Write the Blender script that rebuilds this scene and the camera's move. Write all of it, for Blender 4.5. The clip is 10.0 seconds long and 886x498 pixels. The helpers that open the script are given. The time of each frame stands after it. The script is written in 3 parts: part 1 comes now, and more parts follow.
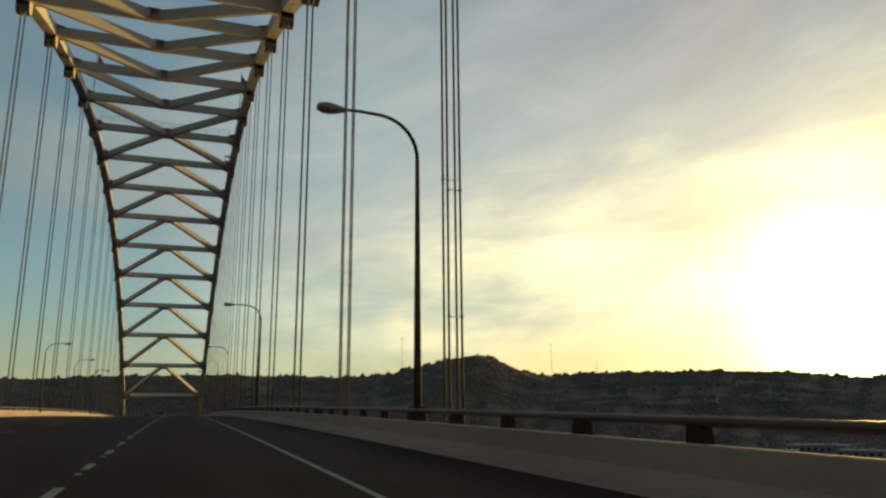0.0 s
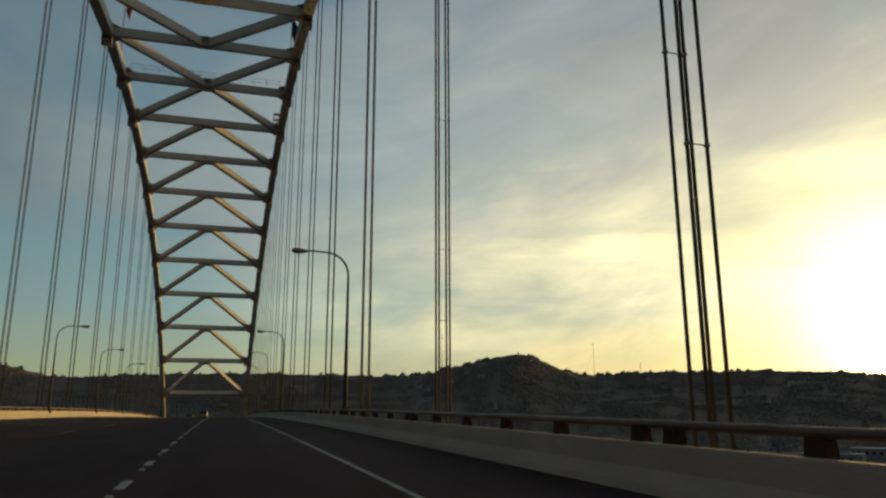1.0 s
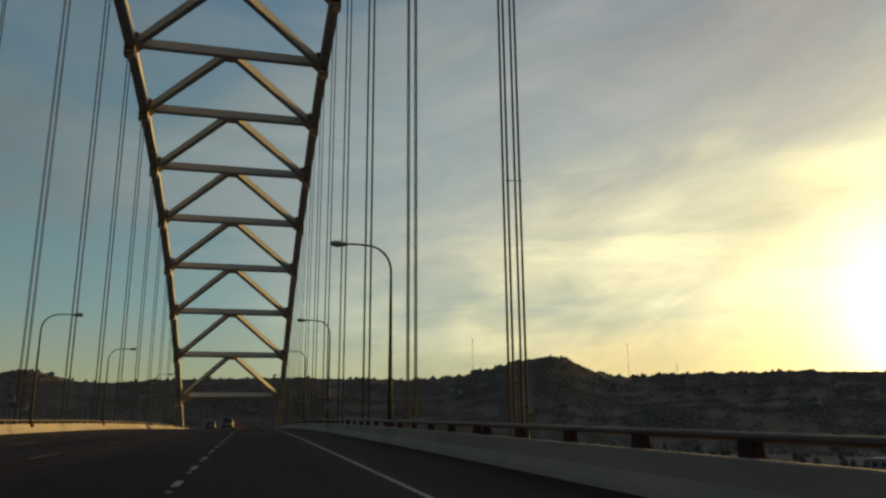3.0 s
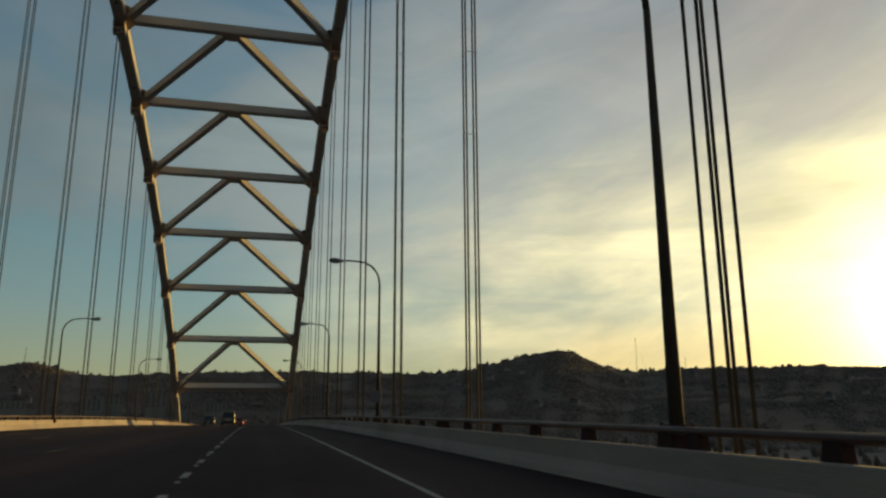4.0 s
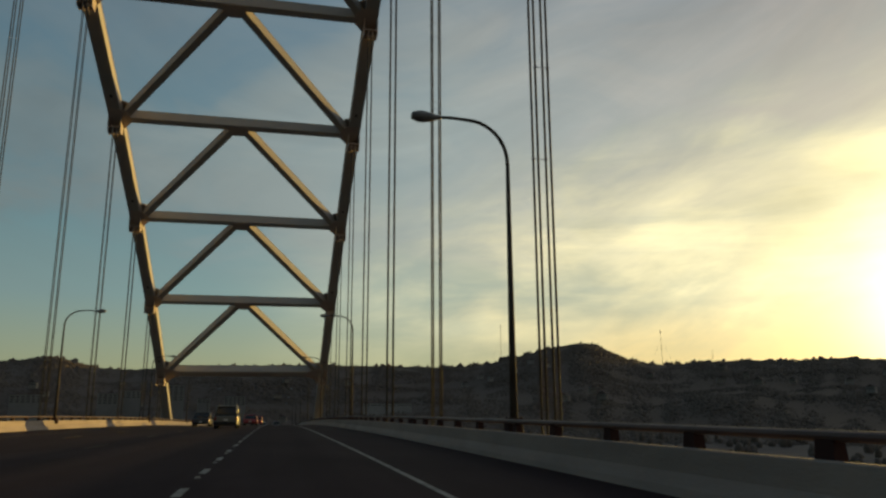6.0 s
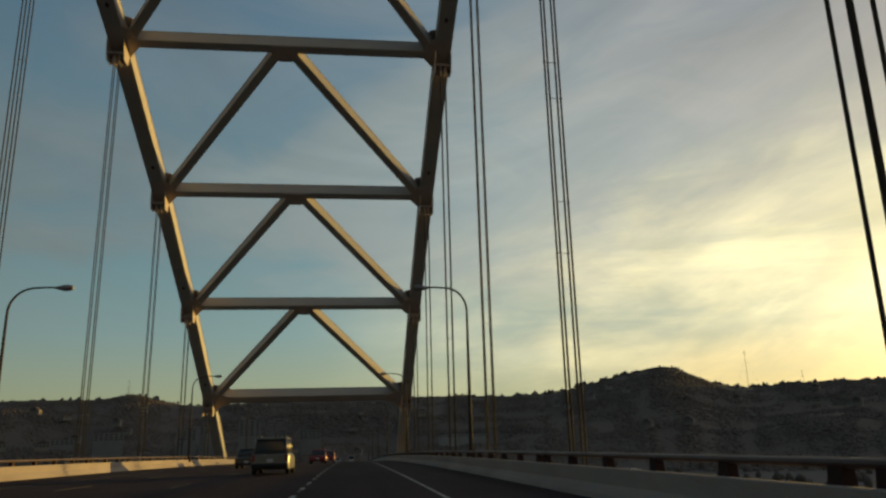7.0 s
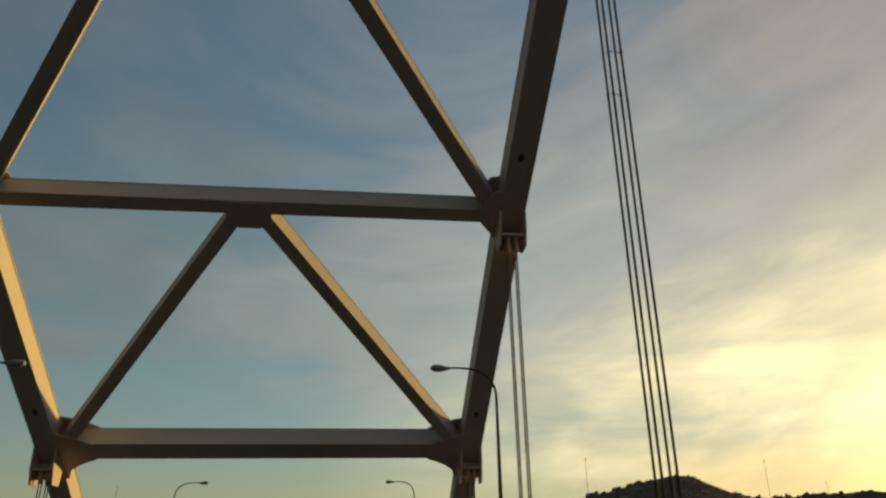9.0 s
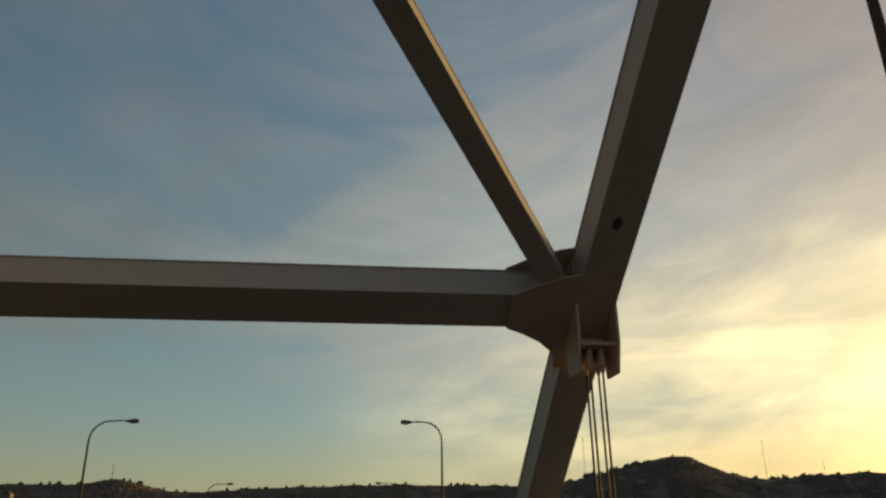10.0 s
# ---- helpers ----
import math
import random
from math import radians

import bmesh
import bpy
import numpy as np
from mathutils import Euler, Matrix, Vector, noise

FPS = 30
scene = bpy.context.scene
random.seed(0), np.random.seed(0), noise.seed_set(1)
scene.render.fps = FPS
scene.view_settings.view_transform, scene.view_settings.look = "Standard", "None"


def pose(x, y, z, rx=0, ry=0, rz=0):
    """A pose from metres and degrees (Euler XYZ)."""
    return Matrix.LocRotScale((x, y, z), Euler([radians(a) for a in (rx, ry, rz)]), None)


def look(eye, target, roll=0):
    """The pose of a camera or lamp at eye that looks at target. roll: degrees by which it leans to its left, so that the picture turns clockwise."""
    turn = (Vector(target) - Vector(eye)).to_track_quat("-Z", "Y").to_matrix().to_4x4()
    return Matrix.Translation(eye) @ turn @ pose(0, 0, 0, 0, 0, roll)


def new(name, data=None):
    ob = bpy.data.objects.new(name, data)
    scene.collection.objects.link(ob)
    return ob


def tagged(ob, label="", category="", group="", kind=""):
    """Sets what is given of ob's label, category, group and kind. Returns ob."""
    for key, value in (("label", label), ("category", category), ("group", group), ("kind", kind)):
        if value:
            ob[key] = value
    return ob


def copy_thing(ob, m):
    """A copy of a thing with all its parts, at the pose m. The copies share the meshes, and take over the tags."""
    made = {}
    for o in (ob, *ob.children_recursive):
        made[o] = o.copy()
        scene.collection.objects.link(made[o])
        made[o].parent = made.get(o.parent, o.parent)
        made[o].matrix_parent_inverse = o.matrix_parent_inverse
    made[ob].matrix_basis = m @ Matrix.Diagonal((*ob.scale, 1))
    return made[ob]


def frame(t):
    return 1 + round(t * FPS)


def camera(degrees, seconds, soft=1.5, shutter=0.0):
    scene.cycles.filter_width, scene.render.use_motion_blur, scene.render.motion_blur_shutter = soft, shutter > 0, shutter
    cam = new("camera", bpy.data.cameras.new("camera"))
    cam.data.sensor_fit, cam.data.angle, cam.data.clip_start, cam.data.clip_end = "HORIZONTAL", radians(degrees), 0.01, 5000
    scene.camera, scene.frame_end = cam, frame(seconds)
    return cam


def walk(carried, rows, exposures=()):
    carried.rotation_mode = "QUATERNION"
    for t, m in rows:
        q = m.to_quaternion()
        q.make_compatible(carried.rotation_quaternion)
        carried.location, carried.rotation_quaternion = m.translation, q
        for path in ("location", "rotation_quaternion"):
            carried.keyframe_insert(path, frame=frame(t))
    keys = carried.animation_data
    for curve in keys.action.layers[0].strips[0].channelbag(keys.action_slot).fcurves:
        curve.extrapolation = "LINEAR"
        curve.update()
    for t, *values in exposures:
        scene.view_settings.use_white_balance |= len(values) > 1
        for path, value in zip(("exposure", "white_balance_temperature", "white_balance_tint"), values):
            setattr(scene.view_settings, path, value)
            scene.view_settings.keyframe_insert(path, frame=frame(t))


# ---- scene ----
# Drive over the upper deck of a steel tied-arch bridge towards wooded hills at sunset.
# x: across the bridge (to the right), y: along it, z: up. The last portal stands at y = 0.
cam = camera(62.51, 10.0, soft=2.5)
ROWS = [  # seconds, x, y, z, yaw, pitch, roll
    (0.0, 5.103, -251.924, 1.015, -19.520, 12.849, 0.507),
    (0.5, 4.977, -240.678, 1.300, -19.344, 12.907, 0.254),
    (1.0, 4.976, -229.359, 1.513, -16.557, 12.815, 0.172),
    (1.5, 4.964, -218.022, 1.711, -15.879, 13.298, 0.433),
    (2.0, 4.907, -206.811, 1.860, -14.802, 13.476, 0.442),
    (2.2, 4.874, -202.245, 1.969, -14.414, 12.506, 0.153),
    (3.3, 4.911, -177.085, 2.245, -14.434, 13.245, 0.527),
    (3.5, 4.933, -172.515, 2.301, -14.496, 12.775, 0.348),
    (4.0, 4.926, -160.996, 2.370, -14.034, 12.668, 0.301),
    (4.5, 4.954, -149.393, 2.429, -13.711, 13.273, 0.473),
    (5.0, 4.933, -137.725, 2.483, -13.366, 12.683, 0.539),
    (5.2, 5.012, -133.027, 2.475, -13.082, 12.916, 0.038),
    (6.3, 5.038, -107.063, 2.471, -12.228, 12.040, 0.607),
    (6.5, 5.136, -102.318, 2.437, -10.995, 12.374, 0.229),
    (7.0, 5.183, -90.483, 2.413, -6.965, 14.561, 1.448),
    (7.5, 5.155, -78.776, 2.335, -7.940, 18.930, 0.851),
    (8.0, 4.875, -67.112, 2.236, -8.284, 21.091, 0.861),
    (8.5, 4.875, -55.415, 2.028, -7.737, 22.832, 0.236),
    (9.0, 4.982, -43.498, 1.970, -6.822, 22.614, 0.911),
    (9.5, 5.026, -31.785, 1.830, -6.983, 21.780, 0.846),
    (10.0, 4.954, -19.968, 1.557, -7.109, 21.203, 0.739),
]
walk(cam, [(t, pose(x, y, z, 90 + p, r, w)) for t, x, y, z, w, p, r in ROWS],
     exposures=[(0.0, 0.38, 6450, 10), (0.5, 0.28, 6400, 10), (1.0, 0.13, 6450, 9), (1.6, 0.06, 6450, 9), (6.5, 0.06, 6550, 10), (7.5, 0.16, 6550, 10), (8.5, 0.15, 6750, 12), (9.2, 0.15, 7000, 14), (10.0, 0.15, 7050, 15)])

# ---------------------------------------------------------------- light
SUN_AZ, SUN_EL = radians(49.8), radians(3.0)      # bearing from the bridge's axis, height
SUN = Vector((math.sin(SUN_AZ) * math.cos(SUN_EL), math.cos(SUN_AZ) * math.cos(SUN_EL), math.sin(SUN_EL)))


class Net:
    """Short ways to chain shader nodes."""

    def __init__(self, tree):
        self.t = tree

    def put(self, sock, v):
        if isinstance(v, bpy.types.NodeSocket):
            self.t.links.new(v, sock)
        else:
            sock.default_value = v

    def math(self, op, a, b=0.0, c=0.0, clamp=False):
        n = self.t.nodes.new("ShaderNodeMath")
        n.operation, n.use_clamp = op, clamp
        for s, v in zip(n.inputs, (a, b, c)):
            self.put(s, v)
        return n.outputs[0]

    def vec(self, op, a, b=(0, 0, 0)):
        n = self.t.nodes.new("ShaderNodeVectorMath")
        n.operation = op
        self.put(n.inputs[0], a)
        self.put(n.inputs[1], b)
        return n.outputs["Value"] if op == "DOT_PRODUCT" else n.outputs[0]

    def mix(self, f, a, b, kind="MIX"):
        n = self.t.nodes.new("ShaderNodeMixRGB")
        n.blend_type = kind
        for s, v in zip(n.inputs, (f, a, b)):
            self.put(s, (*v, 1) if isinstance(v, tuple) and len(v) == 3 else v)
        return n.outputs[0]

    def noise(self, v, scale, detail=4.0, rough=0.55, dist=0.0):
        n = self.t.nodes.new("ShaderNodeTexNoise")
        self.put(n.inputs["Vector"], v)
        n.inputs["Scale"].default_value, n.inputs["Detail"].default_value = scale, detail
        n.inputs["Roughness"].default_value, n.inputs["Distortion"].default_value = rough, dist
        return n.outputs[0]

    def ramp(self, f, stops):
        n = self.t.nodes.new("ShaderNodeValToRGB")
        e = n.color_ramp.elements
        while len(e) < len(stops):
            e.new(0.5)
        for el, (p, c) in zip(e, stops):
            el.position, el.color = p, (*c, 1) if isinstance(c, tuple) else (c, c, c, 1)
        self.put(n.inputs[0], f)
        return n.outputs[0]

    def smooth(self, v, a, b):
        n = self.t.nodes.new("ShaderNodeMapRange")
        n.interpolation_type = "SMOOTHSTEP"
        for i, q in enumerate((v, a, b)):
            self.put(n.inputs[i], q)
        return n.outputs[0]

    def scale(self, v, s):
        n = self.t.nodes.new("ShaderNodeMapping")
        self.put(n.inputs[0], v)
        n.inputs["Scale"].default_value = s
        return n.outputs[0]


world = bpy.data.worlds.new("evening_sky")
scene.world = world
world.use_nodes = True
wt = world.node_tree
wt.nodes.clear()
N = Net(wt)
co = wt.nodes.new("ShaderNodeTexCoord").outputs["Generated"]
sky = wt.nodes.new("ShaderNodeTexSky")
sky.sky_type, sky.sun_disc, sky.sun_elevation, sky.sun_rotation = "NISHITA", False, SUN_EL, SUN_AZ
sky.altitude, sky.air_density, sky.dust_density, sky.ozone_density = 50.0, 1.0, 1.6, 1.5
sep = wt.nodes.new("ShaderNodeSeparateXYZ")
wt.links.new(co, sep.inputs[0])
X, Y, Z = sep.outputs
up = N.math("MAXIMUM", Z, 0.0)
facing = N.vec("DOT_PRODUCT", co, tuple(SUN))
BLAZE = Vector((math.sin(SUN_AZ) * math.cos(0.10), math.cos(SUN_AZ) * math.cos(0.10), math.sin(0.10)))
near = N.math("MAXIMUM", N.vec("DOT_PRODUCT", co, tuple(BLAZE)), 0.0)
wide, mid, tight = (N.math("POWER", near, p) for p in (7.0, 34.0, 230.0))
az = N.math("MULTIPLY", N.math("ARCTAN2", X, Y), 57.296)
el = N.math("MULTIPLY", N.math("ARCSINE", Z), 57.296)
# clear sky: pale green-yellow at the horizon, teal above it, slate blue overhead
clear = N.ramp(up, [(0.0, (0.36, 0.345, 0.15)), (0.07, (0.282, 0.335, 0.232)), (0.14, (0.202, 0.312, 0.306)), (0.30, (0.112, 0.223, 0.272)), (0.52, (0.097, 0.174, 0.238)), (1.0, (0.06, 0.115, 0.19))])
base = N.mix(1.0, clear, N.mix(1.0, sky.outputs[0], (0.012, 0.012, 0.012), "MULTIPLY"), "ADD")
# bands of cloud that sink towards the bridge's end on one side and climb towards the sun on the other
off = N.math("SUBTRACT", az, 6.0)
sag = N.math("MULTIPLY_ADD", N.math("SQRT", N.math("MULTIPLY_ADD", off, off, 90.0)), 0.25, N.math("MULTIPLY", off, 0.05))
lay = wt.nodes.new("ShaderNodeCombineXYZ")
wt.links.new(az, lay.inputs[0])
wt.links.new(N.math("SUBTRACT", el, sag), lay.inputs[1])
wisp = N.noise(N.scale(lay.outputs[0], (0.028, 0.085, 1.0)), 1.0, 9.0, 0.60, 0.7)
mottle = N.noise(N.scale(co, (2.2, 2.2, 5.0)), 2.1, 6.0, 0.56, 0.6)
bands = N.noise(N.scale(co, (1.5, 1.5, 11.0)), 2.0, 5.0, 0.55, 0.9)
el2 = N.math("ADD", el, N.math("ADD", N.math("MULTIPLY_ADD", wisp, 13.0, -6.5), N.math("MULTIPLY_ADD", mottle, 12.0, -6.0)))
low = N.math("MULTIPLY_ADD", az, -0.06, 12.5)
high = N.math("ADD", N.math("MULTIPLY_ADD", N.smooth(az, 16.0, 36.0), 8.0, N.math("MULTIPLY", N.smooth(az, -12.0, 16.0), 10.0)), 21.5)
veil = N.math("MULTIPLY", N.smooth(el2, N.math("SUBTRACT", low, 3.5), N.math("ADD", low, 2.5)), N.math("SUBTRACT", 1.0, N.smooth(el2, N.math("SUBTRACT", high, 2.0), N.math("ADD", high, 6.0))))
thin = N.math("MULTIPLY", N.ramp(wisp, [(0.38, 0.0), (0.74, 0.8)]), N.smooth(el, 4.0, 14.0))
cover = N.math("MAXIMUM", N.math("MULTIPLY", veil, N.ramp(mottle, [(0.30, 0.62), (0.62, 1.0)])), thin)
cloudcol = N.ramp(N.math("MULTIPLY_ADD", az, 0.01, 0.5), [(0.36, (0.202, 0.256, 0.264)), (0.47, (0.258, 0.318, 0.320)), (0.62, (0.316, 0.376, 0.372)), (0.76, (0.375, 0.400, 0.385)), (0.90, (0.360, 0.358, 0.345))])
cloudcol = N.mix(N.smooth(el, 18.0, 36.0), cloudcol, N.mix(1.0, cloudcol, N.mix(N.smooth(az, 12.0, 32.0), (0.84, 0.82, 0.86), (0.71, 0.69, 0.73)), "MULTIPLY"))
streak = N.noise(N.scale(lay.outputs[0], (0.040, 0.135, 1.0)), 1.0, 8.0, 0.58, 1.1)
cloudcol = N.mix(1.0, cloudcol, N.ramp(streak, [(0.34, 0.89), (0.52, 0.995), (0.70, 1.13)]), "MULTIPLY")
cloudcol = N.mix(1.0, cloudcol, (1.045, 1.0, 0.97), "MULTIPLY")
grey = N.mix(N.math("MULTIPLY", cover, 0.92), base, cloudcol)
# cloud lit from below by the low sun, under a slanting edge
edge = N.math("MULTIPLY_ADD", az, 0.15, 13.6)
lit = N.math("MULTIPLY", N.math("SUBTRACT", 1.0, N.smooth(el2, N.math("SUBTRACT", edge, 6.5), N.math("ADD", edge, 4.0))), N.math("MULTIPLY", N.smooth(az, -6.0, 22.0), N.math("SUBTRACT", 1.0, N.smooth(az, 70.0, 105.0))))
lit = N.math("MULTIPLY", lit, N.math("MAXIMUM", N.ramp(streak, [(0.36, 0.76), (0.54, 1.0)]), N.smooth(az, 26.0, 44.0)))
flock = wt.nodes.new("ShaderNodeCombineXYZ")
wt.links.new(az, flock.inputs[0])
wt.links.new(N.math("MULTIPLY_ADD", az, -0.12, el), flock.inputs[1])
puff = N.noise(N.scale(flock.outputs[0], (0.075, 0.17, 1.0)), 1.0, 7.0, 0.54, 0.35)
lit = N.math("MULTIPLY", lit, N.math("MAXIMUM", N.ramp(puff, [(0.36, 0.55), (0.52, 1.0)]), N.smooth(az, 22.0, 40.0)))
lit = N.math("MULTIPLY", lit, N.math("SUBTRACT", 1.0, N.math("MULTIPLY", N.math("MULTIPLY", N.smooth(el, 7.5, 3.5), N.smooth(az, 29.0, 20.0)), 0.5)))
warm = N.mix(N.ramp(bands, [(0.36, 0.0), (0.66, 1.0)]), (0.60, 0.57, 0.375), (0.90, 0.80, 0.46))
warm = N.mix(1.0, warm, N.ramp(mottle, [(0.34, 0.86), (0.50, 1.0), (0.66, 1.12)]), "MULTIPLY")
warm = N.mix(1.0, warm, N.ramp(puff, [(0.36, 0.88), (0.49, 1.02), (0.62, 1.17)]), "MULTIPLY")
warm = N.mix(N.math("MULTIPLY", N.smooth(el, 9.0, 2.5), N.smooth(az, 4.0, 34.0)), warm, (0.90, 0.65, 0.25))
tone = N.mix(N.math("MULTIPLY", lit, 0.92), grey, warm)
shade = N.ramp(N.math("MULTIPLY_ADD", facing, 0.5, 0.5), [(0.0, 0.46), (0.42, 0.58), (0.64, 0.81), (0.90, 1.05)])
body_ = N.mix(1.0, tone, shade, "MULTIPLY")
glow = N.mix(1.0, N.mix(1.0, N.mix(wide, (0, 0, 0), (0.085, 0.08, 0.05)), N.mix(mid, (0, 0, 0), (0.50, 0.415, 0.18)), "ADD"), N.mix(tight, (0, 0, 0), (2.9, 2.45, 1.2)), "ADD")
full = N.mix(1.0, body_, glow, "ADD")
bg = wt.nodes.new("ShaderNodeBackground")
wt.links.new(full, bg.inputs[0])
bg.inputs[1].default_value = 1.0
wt.links.new(bg.outputs[0], wt.nodes.new("ShaderNodeOutputWorld").inputs[0])

sun = new("sun", bpy.data.lights.new("sun", "SUN"))
sun.data.energy, sun.data.angle, sun.data.color = 4.2, radians(0.6), (1.0, 0.64, 0.155)
sun.matrix_world = look((400, 400, 60), Vector((400, 400, 60)) - SUN)

# ---------------------------------------------------------------- materials


def material(name, rough=0.6, metal=0.0):
    m = bpy.data.materials.new(name)
    m.use_nodes = True
    b = m.node_tree.nodes["Principled BSDF"]
    b.inputs["Roughness"].default_value, b.inputs["Metallic"].default_value = rough, metal
    return m, Net(m.node_tree), b


def coords(n, which="Object"):
    return n.t.nodes.new("ShaderNodeTexCoord").outputs[which]


def world_at(n):
    return n.t.nodes.new("ShaderNodeNewGeometry").outputs["Position"]


def bump(n, b, height, strength=0.2, distance=0.02):
    k = n.t.nodes.new("ShaderNodeBump")
    k.inputs["Strength"].default_value, k.inputs["Distance"].default_value = strength, distance
    n.put(k.inputs["Height"], height)
    n.t.links.new(k.outputs[0], b.inputs["Normal"])


def two_tone(name, a, c, scale, rough=0.6, metal=0.0, fine=30.0, lift=0.15, stretch=(1, 1, 1), where="world", gloss=0.12):
    """A surface of two tones: broad stains, fine grain and a little relief."""
    m, n, b = material(name, rough, metal)
    p = n.scale(world_at(n) if where == "world" else coords(n), stretch)
    broad = n.noise(p, scale, 5.0, 0.6, 0.4)
    grain = n.noise(p, fine, 3.0, 0.6)
    col = n.mix(n.ramp(broad, [(0.32, 0.0), (0.70, 1.0)]), a, c)
    col = n.mix(n.math("MULTIPLY", grain, 0.35), col, tuple(0.55 * v for v in a), "MIX")
    n.put(b.inputs["Base Color"], col)
    n.put(b.inputs["Roughness"], n.math("ADD", n.math("MULTIPLY", broad, 0.25), rough - 0.12, clamp=True))
    b.inputs["Specular IOR Level"].default_value = gloss
    bump(n, b, grain, lift)
    return m


STEEL = two_tone("bridge_paint", (0.50, 0.485, 0.435), (0.50, 0.435, 0.38), 0.35, 0.55, fine=6.0, lift=0.05)
PLATE = two_tone("gusset_paint", (0.56, 0.475, 0.41), (0.50, 0.405, 0.35), 0.8, 0.6, fine=8.0, lift=0.08)
CABLE = two_tone("galvanised_cable", (0.098, 0.092, 0.084), (0.066, 0.061, 0.056), 0.9, 0.7, 0.0, fine=12.0, stretch=(1, 1, 0.3))
POLE = two_tone("lamp_pole_paint", (0.100, 0.086, 0.072), (0.068, 0.055, 0.047), 1.1, 0.75, 0.0, fine=14.0)
LENS = two_tone("lamp_lens_grey", (0.38, 0.38, 0.37), (0.28, 0.28, 0.275), 3.0, 0.4)
LAMPHEAD = two_tone("lamp_head_grey", (0.30, 0.30, 0.30), (0.22, 0.22, 0.225), 3.0, 0.5, 0.05)
RAIL = two_tone("rusty_rail", (0.058, 0.030, 0.028), (0.038, 0.022, 0.021), 0.7, 0.85, 0.0, fine=18.0)
CONCRETE = two_tone("barrier_concrete", (0.40, 0.34, 0.305), (0.29, 0.246, 0.223), 0.55, 0.85, fine=16.0, lift=0.3, stretch=(1, 0.4, 1.6))
RAILTUBE = two_tone("weathered_rail_tube", (0.120, 0.078, 0.070), (0.075, 0.050, 0.046), 0.7, 0.55, 0.0, fine=18.0, gloss=0.3)
GIRDER = two_tone("deck_girder", (0.20, 0.20, 0.19), (0.14, 0.135, 0.125), 0.3, 0.7)
WORN = two_tone("worn_paint", (0.07, 0.062, 0.060), (0.04, 0.034, 0.033), 0.6, 0.8, fine=22.0)
PAINT = two_tone("road_paint", (0.38, 0.36, 0.33), (0.18, 0.17, 0.158), 2.2, 0.7, fine=22.0)
TYRE = two_tone("tyre_rubber", (0.02, 0.02, 0.02), (0.03, 0.03, 0.03), 6.0, 0.8)
CHROME = two_tone("wheel_metal", (0.45, 0.45, 0.46), (0.32, 0.32, 0.33), 5.0, 0.3, 0.9, gloss=0.5)
TRIM = two_tone("black_trim", (0.025, 0.025, 0.027), (0.04, 0.04, 0.04), 4.0, 0.5)
SIGN = two_tone("sign_back", (0.17, 0.172, 0.19), (0.14, 0.142, 0.155), 2.5, 0.6, 0.1)
PLATEW = two_tone("plate_white", (0.6, 0.6, 0.58), (0.5, 0.5, 0.48), 5.0, 0.5)
CLOTH_R = two_tone("flag_red", (0.42, 0.10, 0.05), (0.30, 0.08, 0.05), 2.0, 0.8)
CLOTH_B = two_tone("flag_blue", (0.05, 0.06, 0.12), (0.04, 0.045, 0.08), 2.0, 0.8)
WALL_A = two_tone("house_siding", (0.30, 0.27, 0.24), (0.22, 0.20, 0.175), 0.05, 0.8, fine=0.8)
WALL_B = two_tone("warehouse_wall", (0.32, 0.30, 0.28), (0.24, 0.22, 0.20), 0.03, 0.8, fine=0.5)
WALL_C = two_tone("pale_stucco_wall", (0.36, 0.34, 0.32), (0.27, 0.255, 0.245), 0.03, 0.8, fine=0.6)
WALL_D = two_tone("weathered_office_wall", (0.27, 0.265, 0.255), (0.21, 0.205, 0.195), 0.03, 0.8, fine=0.6)
ROOF_A = two_tone("shingle_roof", (0.15, 0.12, 0.11), (0.10, 0.085, 0.08), 0.06, 0.85, fine=0.9)
ROOF_B = two_tone("pale_flat_roof", (0.40, 0.385, 0.365), (0.30, 0.285, 0.27), 0.03, 0.8, fine=0.4)
MAST = two_tone("mast_steel", (0.16, 0.13, 0.12), (0.12, 0.10, 0.09), 0.05, 0.6)


def asphalt():
    m, n, b = material("worn_asphalt", 0.8)
    p = world_at(n)
    lanes = n.noise(n.scale(p, (0.9, 0.012, 1)), 1.0, 3.0, 0.5, 0.2)
    patch = n.noise(n.scale(p, (0.35, 0.12, 1)), 0.8, 5.0, 0.6, 0.5)
    grit = n.noise(p, 34.0, 2.0, 0.7)
    # the reddish cast of sun glare is put into these asphalt tones
    col = n.mix(n.ramp(lanes, [(0.35, 0.0), (0.68, 1.0)]), (0.047, 0.0305, 0.0325), (0.064, 0.0425, 0.0445))
    col = n.mix(n.math("MULTIPLY", n.ramp(patch, [(0.45, 0.0), (0.75, 1.0)]), 0.5), col, (0.028, 0.0225, 0.022))
    col = n.mix(n.math("MULTIPLY", grit, 0.4), col, (0.019, 0.015, 0.0145))
    n.put(b.inputs["Base Color"], col)
    n.put(b.inputs["Roughness"], n.math("ADD", n.math("MULTIPLY", patch, 0.2), 0.72))
    b.inputs["Specular IOR Level"].default_value = 0.02
    bump(n, b, grit, 0.10, 0.005)
    return m


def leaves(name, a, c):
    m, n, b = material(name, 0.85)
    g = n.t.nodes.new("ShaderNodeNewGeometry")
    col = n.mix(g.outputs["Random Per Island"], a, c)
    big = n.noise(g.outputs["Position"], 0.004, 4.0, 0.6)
    # broad patches of a paler brown, which also carries the imitated haze
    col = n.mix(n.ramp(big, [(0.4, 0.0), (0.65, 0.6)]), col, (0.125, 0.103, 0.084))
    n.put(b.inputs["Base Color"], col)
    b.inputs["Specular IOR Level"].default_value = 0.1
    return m


